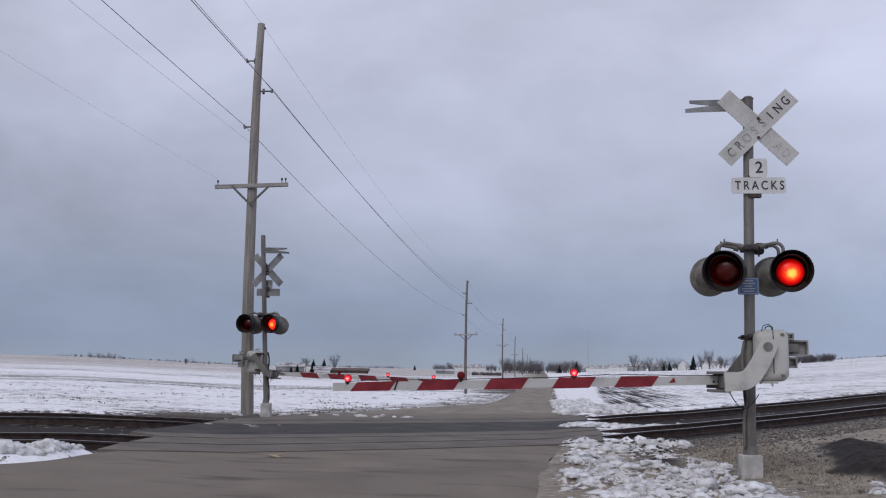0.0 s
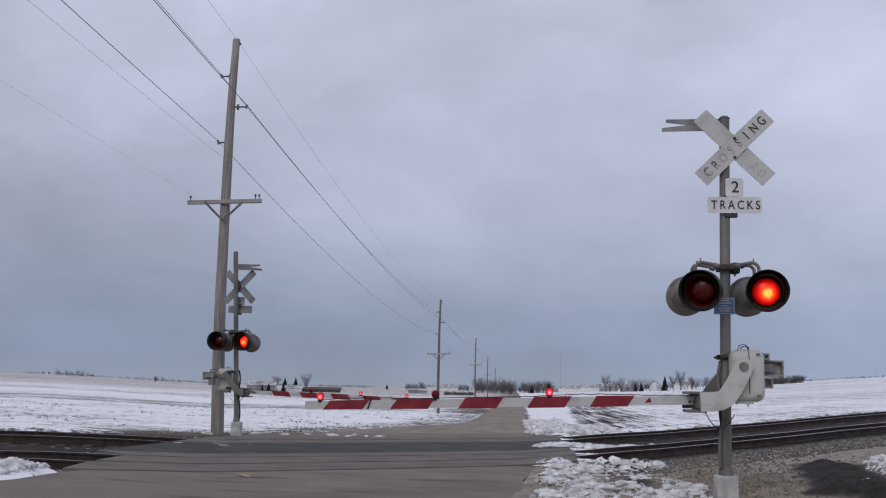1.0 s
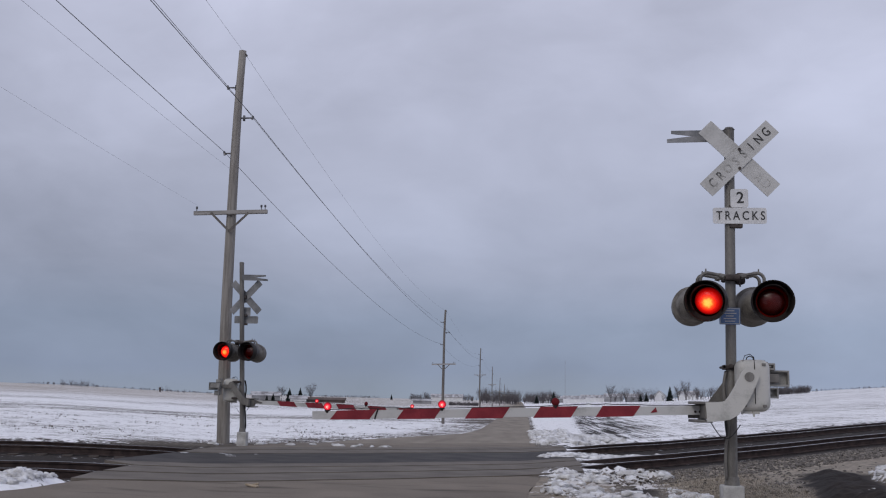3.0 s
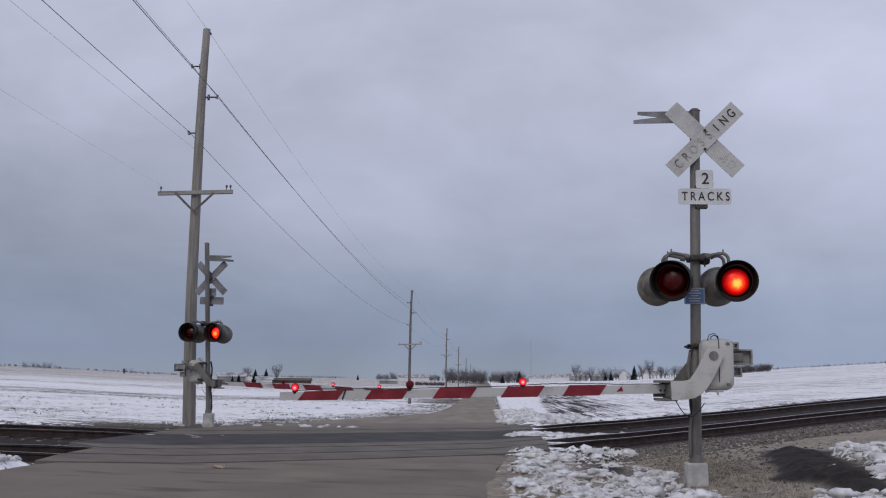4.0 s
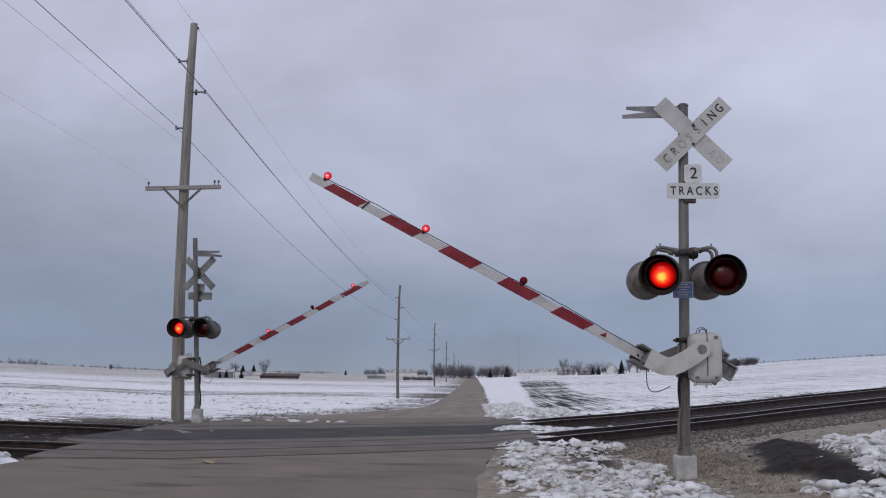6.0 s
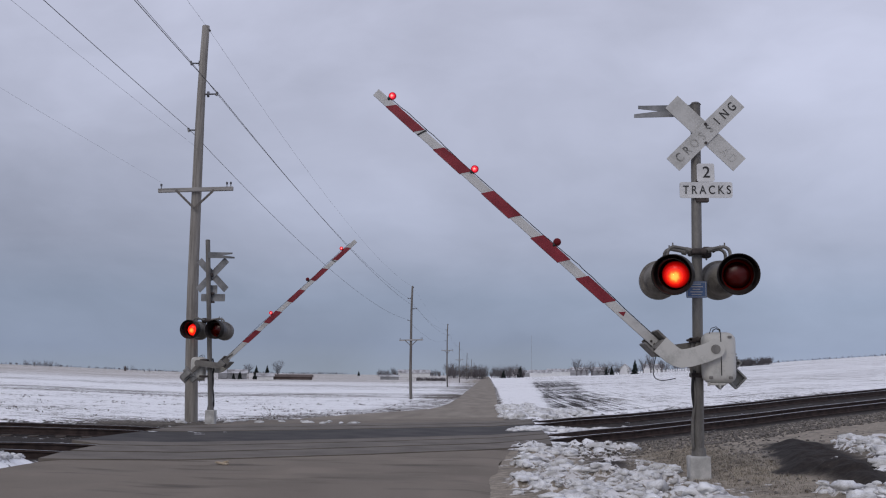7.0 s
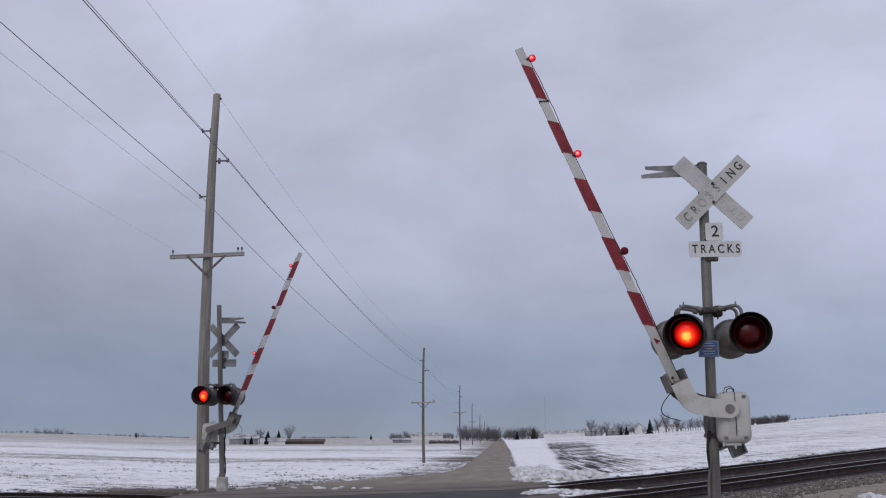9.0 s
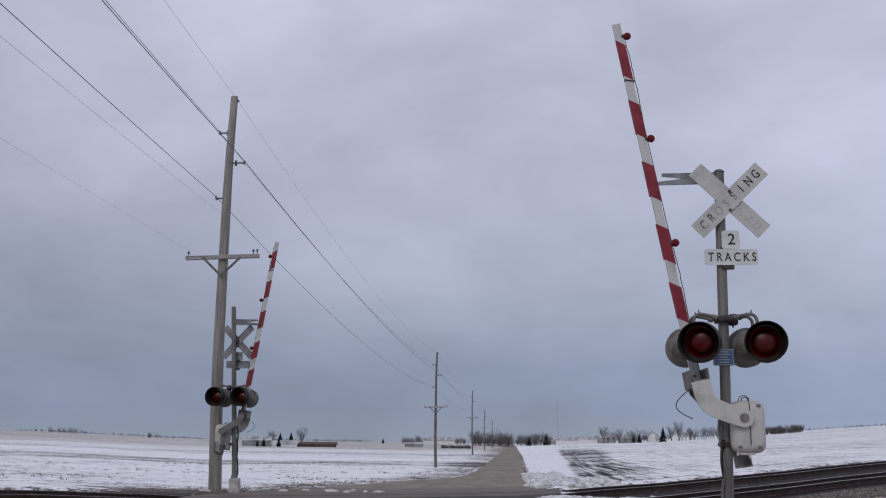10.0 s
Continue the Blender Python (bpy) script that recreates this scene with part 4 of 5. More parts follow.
    box(bm, 0.24, 0.40, 0.0, 0.50, 0.03, 0.11, bevel=0.008)
    part("weight_arm", bm, M["galv"], arm)
    for cx, cy, cz, w, h in ((0.50, 0.47, 0.0, 0.26, 0.21), (0.42, 0.60, 0.02, 0.28, 0.17), (0.40, 0.42, -0.19, 0.15, 0.14), (0.36, 0.42, 0.15, 0.16, 0.09)):
        bm = bmesh.new()
        box(bm, cx, cy + 0.03, cz, w, 0.02, h, bevel=0.004)
        box(bm, cx, cy - 0.01, cz + h / 2 - 0.012, w, 0.10, 0.024, bevel=0.005)
        box(bm, cx, cy - 0.01, cz - h / 2 + 0.012, w, 0.10, 0.024, bevel=0.005)
        box(bm, cx + w / 2 - 0.012, cy - 0.01, cz, 0.024, 0.10, h - 0.05, bevel=0.005)
        rod(bm, (cx - 0.03, cy - 0.05, cz), (cx - 0.03, cy + 0.03, cz), 0.02, n=10)
        part("counterweight", bm, M["weight"], arm, "grey steel counterweight channel")
    for x, z in ((0.30, 0.0), (0.335, -0.02)):
        bm = bmesh.new()
        box(bm, x, 0.40, z, 0.02, 0.10, 0.46, bevel=0.004)
        rod(bm, (x - 0.03, 0.36, z + 0.17), (x + 0.05, 0.36, z + 0.17), 0.012, n=6)
        part("clamp_plate", bm, M["weight"], arm)
    for x, z in ((0.20, 0.16), (0.20, -0.36), (-0.05, -0.36)):
        bm = bmesh.new()
        box(bm, x, -0.03, z, 0.05, 0.02, 0.035, bevel=0.006)
        part("latch", bm, M["galv"], g)
    bm = bmesh.new()
    box(bm, 0.05, 0.10, -0.445, 0.20, 0.16, 0.03, bevel=0.008)
    rod(bm, (0.07, 0.02, -0.43), (0.075, 0.02, -0.50), 0.022, 0.010, 6)
    rod(bm, (-0.06, 0.05, -0.42), (-0.07, 0.05, -0.47), 0.020, 0.014, 6)
    part("base_flange", bm, M["mech"], g)
    bm = bmesh.new()
    tube(bm, [(-0.05, 0.02, 0.20), (-0.03, -0.01, 0.27), (0.03, -0.03, 0.29), (0.08, -0.03, 0.25), (0.085, -0.035, 0.12)], 0.005, 6)
    part("lead_wire", smooth(bm), M["cable"], g)
    # loose cable hanging from the socket
    bm = bmesh.new()
    pts = []
    for i in range(15):
        u = i / 14
        pts.append((-0.48 + 0.40 * u, 0.1, -0.52 - 0.22 * math.sin(math.pi * u) - 0.08 * u))
    tube(bm, pts, 0.006, 6)
    part("loose_cable", smooth(bm), M["cable"], arm)
    return g, arm, bulbs


# ---- utility poles and wires ----
def utility_pole(slim, wood):
    """Origin at the ground; heights of one tall pole."""
    p = thing("utility_pole", pose(0, 0, 0), "tall weathered wooden utility pole with one crossarm", "utility pole", "poles along the road")
    bm = bmesh.new()
    rings = 14
    n = 18
    prev = None
    for i in range(rings + 1):
        z = -2.0 + (11.27 + 2.0) * i / rings
        r = slim * (0.178 + (0.105 - 0.178) * max(0, z) / 11.27)
        ring = [bm.verts.new((r * math.cos(2 * math.pi * j / n) * (1 + 0.02 * math.sin(3 * j + i)) + 0.012 * math.sin(i * 0.9) - 0.10 * math.sin(math.pi * max(0, z) / 11.27), r * math.sin(2 * math.pi * j / n), z)) for j in range(n)]
        if prev:
            for j in range(n):
                bm.faces.new((prev[j], prev[(j + 1) % n], ring[(j + 1) % n], ring[j]))
        prev = ring
    tipv = bm.verts.new((0.02, 0, 11.31))
    for j in range(n):
        bm.faces.new((prev[j], prev[(j + 1) % n], tipv))
    part("pole", smooth(bm, 40), wood, p)
    bm = bmesh.new()
    box(bm, -0.06, -0.19, 6.45, 2.12, 0.09, 0.115, pose(0, 0, 0, 0, -1.6, 0), bevel=0.012)
    part("crossarm", bm, M["crossarm"], p, "weathered grey wooden crossarm")
    for sx in (-1, 1):
        bm = bmesh.new()
        box(bm, sx * 0.27 - 0.07, -0.24, 6.17, 0.76, 0.016, 0.062, pose(0, 0, 0, 0, -sx * 44, 0))
        part("brace", bm, M["pole_far"], p, "dark flat crossarm brace")
    for x in (-1.04, 0.82, 0.93):
        bm = bmesh.new()
        z = 6.51 + (x + 0.04) * 0.028
        rod(bm, (x, -0.19, z), (x, -0.19, z + 0.10), 0.012)
        lathe(bm, [(0.001, 0.16), (0.024, 0.155), (0.034, 0.13), (0.024, 0.115), (0.036, 0.10), (0.024, 0.085), (0.001, 0.085)], 12, pose(x, -0.19, z - 0.02, 90, 0, 0))
        part("insulator", smooth(bm), M["insulator"], p)
    for z, sx in ((10.16, -1), (9.25, 1), (8.2, -1)):
        bm = bmesh.new()
        rod(bm, (0, 0, z), (sx * 0.40, 0, z + 0.01), 0.028, 0.02, 10)
        rod(bm, (sx * 0.37, 0, z - 0.04), (sx * 0.40, 0, z + 0.07), 0.04, 0.03, 10)
        box(bm, sx * 0.14, 0, z, 0.06, 0.05, 0.16)
        part("side_bracket", smooth(bm), M["insulator"], p)
    bm = bmesh.new()
    rod(bm, (0.03, 0, 11.25), (0.13, 0, 11.12), 0.03, 0.03, 10)
    part("top_bracket", bm, M["insulator"], p)
    return p


POLES = ((-8.71, 29.2, 0.0), (-7.22, 95, -2.2), (-7.82, 195, -0.72), (-8.2, 292, -1.05), (-8.0, 390, -2.2), (-7.8, 487, -3.1), (-7.8, 585, -3.4), (-7.8, 680, -3.6), (-5.9, -40, 0.0))
TALL = 1.0735
# wire: offset from the pole, its height, thickness, sag before and beyond the first pole, first and last pole that it hangs from
HANGERS = ((0.10, 0, 11.15, 0.004, 0.4, 1.1, 0, 6), (-0.40, 0, 10.22, 0.008, 0.4, 0.78, 0, 6), (0.40, 0, 9.30, 0.011, 0.5, 0.75, 0, 6), (-0.40, 0, 8.26, 0.009, 0.35, 1.0, 0, 6), (-0.2, 0, 7.75, 0.005, 0.6, 1.0, 0, 1), (-1.05, -0.19, 6.66, 0.003, 0.5, 0.5, 0, 1))


def build_poles():
    first = utility_pole(1.0, M["pole"])
    first.matrix_basis = pose(*POLES[0]) @ Matrix.Scale(TALL, 4)
    copy_thing(first, pose(*POLES[-1]))
    second = utility_pole(0.8, M["pole_far"])
    second["label"] = "distant dark wooden utility pole with one crossarm"
    second.matrix_basis = pose(*POLES[1]) @ Matrix.Scale(TALL, 4)
    for q in POLES[2:-1]:
        copy_thing(second, pose(*q, 0, 0, random.uniform(-3, 3)))
    order = [POLES[-1]] + list(POLES[:-1])
    for dx, dy, dz, r, sag, sag2, n0, n1 in HANGERS:
        bm = bmesh.new()
        dx, dy, dz = dx * TALL, dy * TALL, dz * TALL
        pts = []
        for n in range(n0, n1):
            a, b = order[n], order[n + 1]
            s_ = sag2 if n else sag
            A, B = Vector((a[0] + dx, a[1] + dy, a[2] + dz)), Vector((b[0] + dx, b[1] + dy, b[2] + dz))
            for i in range(1 if n > n0 else 0, 25):
                u = i / 24
                v = A.lerp(B, u)
                v.z -= s_ * 4 * u * (1 - u)
                pts.append(v)
        tube(bm, pts, r, 5, r * 0.5)
        w = new("power_line", bpy.data.meshes.new("power_line"))
        bm.to_mesh(w.data)
        bm.free()
        w.data.materials.append(M["wire"])
        tagged(w, "thin dark overhead wire strung between utility poles", "wire", "wires on the poles")


# ---- far farmsteads and woods ----
def at_bearing(deg, r):
    x, y = r * math.sin(radians(deg)), r * math.cos(radians(deg))
    return x, y, land(x, y)


def bare_branches(bm, base, height, spread, rnd, limbs=7, twigs=9, r0=None):
    """Bare limbs and twigs as thin three-sided tapers."""
    r0 = r0 or height * 0.018
    base = Vector(base)

    def taper(a, b, ra, rb):
        d = (b - a).normalized()
        s = d.cross(Vector((0.3, 0.5, 0.81))).normalized()
        u = d.cross(s)
        va = [bm.verts.new(a + (s * math.cos(t) + u * math.sin(t)) * ra) for t in (0, 2.1, 4.2)]
        vb = [bm.verts.new(b + (s * math.cos(t) + u * math.sin(t)) * rb) for t in (0, 2.1, 4.2)]
        for j in range(3):
            bm.faces.new((va[j], va[(j + 1) % 3], vb[(j + 1) % 3], vb[j]))

    fork = base + Vector((0, 0, height * rnd.uniform(0.15, 0.28)))
    taper(base - Vector((0, 0, 0.3)), fork, r0 * 1.3, r0)
    for i in range(limbs):
        a = 2 * math.pi * (i + rnd.random()) / limbs
        tip = fork + Vector((math.cos(a) * spread * rnd.uniform(0.3, 1.0), math.sin(a) * spread * rnd.uniform(0.3, 1.0), height * rnd.uniform(0.35, 0.74)))
        mid = fork.lerp(tip, 0.5) + Vector((rnd.uniform(-1, 1), rnd.uniform(-1, 1), 0)) * spread * 0.12
        taper(fork, mid, r0 * 0.7, r0 * 0.45)
        taper(mid, tip, r0 * 0.45, r0 * 0.18)
        for _ in range(twigs):
            o = (mid if rnd.random() < 0.4 else fork).lerp(tip, rnd.uniform(0.25, 1.0))
            e = o + Vector((rnd.uniform(-1, 1) * spread * 0.45, rnd.uniform(-1, 1) * spread * 0.45, height * rnd.uniform(0.0, 0.24)))
            taper(o, e, r0 * 0.2, r0 * 0.1)


def bare_tree(deg, r, height, rnd):
    x, y, z = at_bearing(deg, r)
    t = thing("bare_tree", pose(x, y, z), "leafless grey-brown winter tree on the snowy plain", "tree", "bare trees")
    bm = bmesh.new()
    rod(bm, (0, 0, -0.4), (0, 0, height * 0.22), height * 0.03, height * 0.02, 8)
    part("trunk", bm, M["bark"], t)
    bm = bmesh.new()
    bare_branches(bm, (0, 0, height * 0.05), height, height * 0.40, rnd, 12, 32, height * 0.012)
    part("crown", bm, M["twig"], t)


def spruce_tree(deg, r, height, rnd):
    x, y, z = at_bearing(deg, r)
    t = thing("spruce_tree", pose(x, y, z), "dark evergreen spruce beside a farmstead", "tree", "spruces")
    bm = bmesh.new()
    rod(bm, (0, 0, -0.4), (0, 0, height * 0.9), height * 0.03, height * 0.006, 8)
    part("trunk", bm, M["bark"], t)
    bm = bmesh.new()
    for i in range(230):
        u = rnd.random() ** 0.8
        zz = height * (0.06 + 0.92 * u)
        rad = height * 0.33 * (1 - u) ** 0.9 + 0.05
        a = rnd.uniform(0, 6.283)
        tip = Vector((math.cos(a) * rad * rnd.uniform(0.6, 1.1), math.sin(a) * rad * rnd.uniform(0.6, 1.1), zz - rad * 0.35))
        root = Vector((0, 0, zz))
        s = Vector((-math.sin(a), math.cos(a), 0)) * rad * 0.28
        m_ = root.lerp(tip, 0.6)
        v = [bm.verts.new(q) for q in (root, m_ + s, tip, m_ - s)]
        bm.faces.new(v)
        v2 = [bm.verts.new(q) for q in (root + Vector((0, 0, rad * 0.2)), m_ + Vector((0, 0, rad * 0.12)), tip, m_ - Vector((0, 0, rad * 0.3)))]
        bm.faces.new(v2)
    part("crown", bm, M["spruce"], t)


def woods(a0, a1, r, h, count, label, seed, depth=40, stout=0.018):
    rnd = random.Random(seed)
    bm = bmesh.new()
    for i in range(count):
        x, y, z = at_bearing(rnd.uniform(a0, a1), r + rnd.uniform(-depth, depth))
        hh = h * rnd.uniform(0.35, 1.15)
        bare_branches(bm, (x, y, z - 0.2), hh, hh * 0.42, rnd, 7, 8, hh * stout)
    me = bpy.data.meshes.new("far_woods")
    bm.to_mesh(me)
    bm.free()
    me.materials.append(M["twig"])
    tagged(new("far_woods", me), label, "woods", kind="stuff")


def farm_building(name, deg, r, w, d, h, roof_h, wall, roof, label, turn=0.0, windows=0):
    x, y, z = at_bearing(deg, r)
    t = thing(name, pose(x, y, z, 0, 0, turn - deg), label, name.replace("_", " "), "farm buildings")
    bm = bmesh.new()
    a = [(-w / 2, -0.5), (w / 2, -0.5), (w / 2, h), (-w / 2, h)]
    plate(bm, a, d, pose(0, -d / 2, 0))
    for sx in (-1, 1):
        v = [bm.verts.new((sx * w / 2, yy, zz)) for yy, zz in ((-d / 2, h), (d / 2, h), (0, h + roof_h))]
        bm.faces.new(v)
    part("wall", bm, wall, t)
    bm = bmesh.new()
    o = 0.4
    for sy in (-1, 1):
        lo, hi = (sy * (d / 2 + o), h - o * roof_h / (d / 2)), (0, h + roof_h)
        v = []
        for dz in (0.0, 0.2):
            for xx, q in ((-w / 2 - o, lo), (w / 2 + o, lo), (w / 2 + o, hi), (-w / 2 - o, hi)):
                v.append(bm.verts.new((xx, q[0], q[1] + dz)))
        bm.faces.new(v[:4])
        bm.faces.new(v[4:][::-1])
        for i in range(4):
            bm.faces.new((v[i], v[(i + 1) % 4], v[4 + (i + 1) % 4], v[4 + i]))
    bmesh.ops.recalc_face_normals(bm, faces=bm.faces)
    part("roof", bm, roof, t)
    for i in range(windows):
        bm = bmesh.new()
        xx = (i + 0.5) / windows * w - w / 2
        box(bm, xx, -d / 2 - 0.03, h * 0.55, w / windows * 0.35, 0.1, h * 0.32)
        part("window", bm, M["win"], t)


def radio_tower(deg, r, h):
    x, y, z = at_bearing(deg, r)
    t = thing("radio_tower", pose(x, y, z), "thin distant lattice radio tower", "radio tower")
    bm = bmesh.new()
    for a in (0, 2.1, 4.2):
        rod(bm, (math.cos(a) * 0.5, math.sin(a) * 0.5, -0.5), (math.cos(a) * 0.3, math.sin(a) * 0.3, h), 0.1, 0.06, 5)
    part("mast", bm, M["far_grey"], t)
    bm = bmesh.new()
    for i in range(int(h / 2)):
        a, b = (i % 3) * 2.1, ((i + 1) % 3) * 2.1
        rod(bm, (math.cos(a) * 0.45, math.sin(a) * 0.45, i * 2), (math.cos(b) * 0.45, math.sin(b) * 0.45, i * 2 + 2), 0.05, 0.05, 4)
    part("bracing", bm, M["far_grey"], t)


def build_distance():
    rnd = random.Random(11)
    # woods and hedges along the skyline
    woods(-27, -8.5, 2100, 4.5, 420, "thin dark hedge line on the far skyline", 21, 60, 0.05)
    woods(-25.3, -23.6, 1100, 7, 26, "dark clump of bare trees on the skyline", 1)
    woods(-20.2, -18.8, 1000, 6, 16, "dark clump of bare trees on the skyline", 2)
    woods(-11.5, -8.0, 1700, 5, 60, "low dark hedge on the far skyline", 3, 20)
    woods(-6.3, -4.4, 950, 6, 110, "bare trees round a far farm", 4)
    woods(-4.3, -2.7, 950, 5.5, 60, "bare trees round a far farm", 5)
    woods(-2.3, 0.0, 560, 7.5, 110, "bare trees along the far road", 6, 60)
    woods(0.2, 2.1, 700, 8, 110, "bare trees along the far road", 7, 60)
    woods(-4.0, 9.0, 1500, 9, 260, "low far trees on the skyline", 8, 60, 0.03)
    woods(5.2, 9.6, 640, 8, 34, "bare trees sheltering a farmstead", 9, 40)
    woods(9.6, 12.6, 620, 8, 30, "bare trees sheltering a farmstead", 10, 30)
    woods(13.7, 15.6, 900, 6.5, 150, "dark belt of bare trees on the rise", 12, 25, 0.04)
    woods(15.6, 24.0, 1800, 4, 150, "low far hedge on the rising skyline", 13, 20, 0.05)
    # farmstead left of the road
    farm_building("shed", -14.4, 330, 9, 6, 1.9, 1.0, M["far_grey"], M["far_roof"], "pale grey metal farm shed in the snow")
    farm_building("barn", -11.2, 330, 14, 5, 0.9, 0.6, M["far_barn"], M["far_barn"], "long low dark barn on the plain")
    farm_building("shed", -12.6, 320, 5, 4, 1.2, 0.7, M["far_white"], M["far_roof"], "small white shed in the snow")
    for d, h in ((-13.1, 4.6), (-12.5, 4.8), (-14.0, 2.8), (-14.35, 2.2)):
        spruce_tree(d, 325, h, rnd)
    for d, h in ((-13.55, 5), (-11.9, 5.8)):
        bare_tree(d, 335, h, rnd)
    bare_tree(-5.4, 545, 5, rnd)
    spruce_tree(-7.35, 900, 5, rnd)
    farm_building("barn", -4.2, 700, 22, 9, 3.0, 2.0, M["far_white"], M["far_roof"], "pale far barn with a snowy roof")
    # houses by the road's far end
    farm_building("farmhouse", 1.62, 700, 5.5, 6, 4.0, 2.2, M["far_white"], M["far_roof"], "small white farmhouse beside the far road", 90, 3)
    spruce_tree(1.85, 650, 8, rnd)
    spruce_tree(0.9, 640, 6, rnd)
    for d, r, w, h in ((3.0, 760, 16, 3), (4.1, 800, 20, 3.5), (5.2, 780, 14, 4), (2.4, 820, 14, 3)):
        farm_building("barn", d, r, w, 9, h, 2, M["far_white"] if w > 15 else M["far_grey"], M["far_roof"], "far farm building with a snowy roof")
    # farmstead on the right-hand rise
    farm_building("farmhouse", 7.75, 620, 5.5, 6, 3.6, 2.6, M["far_white"], M["far_roof"], "white gabled farmhouse among bare trees", 80, 2)
    farm_building("barn", 9.3, 680, 13, 8, 3.4, 2.2, M["far_white"], M["far_roof"], "pale barn among bare trees")
    farm_building("shed", 6.3, 620, 9, 7, 3.0, 1.8, M["far_grey"], M["far_roof"], "grey shed at a farmstead")
    for d, h in ((8.3, 9), (7.0, 5.5), (6.7, 5)):
        spruce_tree(d, 600, h, rnd)
    for d, h in ((5.05, 10.5), (5.6, 6), (8.75, 9.5), (9.15, 11), (9.75, 7.5), (10.5, 6), (11.2, 5.5), (12.1, 7), (12.5, 9)):
        bare_tree(d, 620, h, rnd)
    radio_tower(2.5, 1500, 60)
    woods(-4.1, -2.4, 345, 1.4, 90, "low dark hedge along a field edge", 14, 6, 0.07)
    farm_building("shed", -5.6, 385, 7, 5, 1.2, 0.5, M["far_grey"], M["far_roof"], "long low grey shed in the snow")
    t = thing("silo", pose(*at_bearing(-20.15, 1000)), "dark concrete farm silo on the skyline", "silo")
    bm = bmesh.new()
    lathe(bm, [(0.9, -0.5), (0.9, 3.8), (0.75, 4.3), (0.4, 4.6), (0.01, 4.7)], 14, pose(0, 0, 0, 90, 0, 0))
    part("silo_wall", smooth(bm), M["far_barn"], t)



# ---- loose cover: snow lumps, ballast stones, dry grass ----
def surface(x, y):
    s, d, _, _, heap = cover(x, y)
    z = land(x, y) + heap + d * sstep(0.42, 0.75, s) * (1 - on_road(x, y))
    return z - 0.15 * trackbed(x, y) * off_crossing(x, y)


def scatter(name, mat, spots, rnd, label, category, level=1, rough=0.25):
    """Uneven lumps at (x, y, z, radius, flatness), all in one mesh."""
    t = bmesh.new()
    bmesh.ops.create_icosphere(t, subdivisions=level, radius=1.0)
    t.verts.index_update()
    base = [v.co.copy() for v in t.verts]
    fcs = [[v.index for v in f.verts] for f in t.faces]
    t.free()
    co, faces = [], []
    for x, y, z, r, flat in spots:
        o = len(co)
        sx, sy = rnd.uniform(0.7, 1.35), rnd.uniform(0.7, 1.35)
        k = rnd.uniform(0, 50)
        for c in base:
            g = r * (1 + rough * 2.0 * noise.noise(c * 1.4 + Vector((k, 0, 0))) + rough * 1.1 * noise.noise(c * 3.7 + Vector((0, k, 0))) + (0.35 * rough * rnd.uniform(-1, 1) if level < 2 else 0.0))
            co.append((x + c.x * sx * g, y + c.y * sy * g, z + c.z * flat * g))
        faces += [[o + i for i in f] for f in fcs]
    me = bpy.data.meshes.new(name)
    me.from_pydata(co, [], faces)
    me.polygons.foreach_set("use_smooth", [level > 1] * len(faces))
    me.materials.append(mat)
    tagged(new(name, me), label, category, kind="stuff")


M["snow"] = noisy("old_granular_snow", (0.42, 0.41, 0.40), (0.80, 0.80, 0.805), 5, 0.9, 0, 0.5, 60, spec=0.15)
M["stone"] = noisy("grey_ballast_stone", (0.05, 0.044, 0.040), (0.21, 0.19, 0.17), 14, 0.9, 0, 0.4, 60)
M["stubble"] = noisy("dead_field_weeds", (0.085, 0.07, 0.06), (0.19, 0.16, 0.135), 3, 0.95, 0, 0.1)
M["chip"] = noisy("pale_splintered_wood", (0.30, 0.24, 0.17), (0.46, 0.38, 0.28), 9, 0.9, 0, 0.3)
M["grass"] = noisy("dead_winter_grass", (0.22, 0.19, 0.15), (0.42, 0.37, 0.295), 5, 0.9, 0, 0.1)


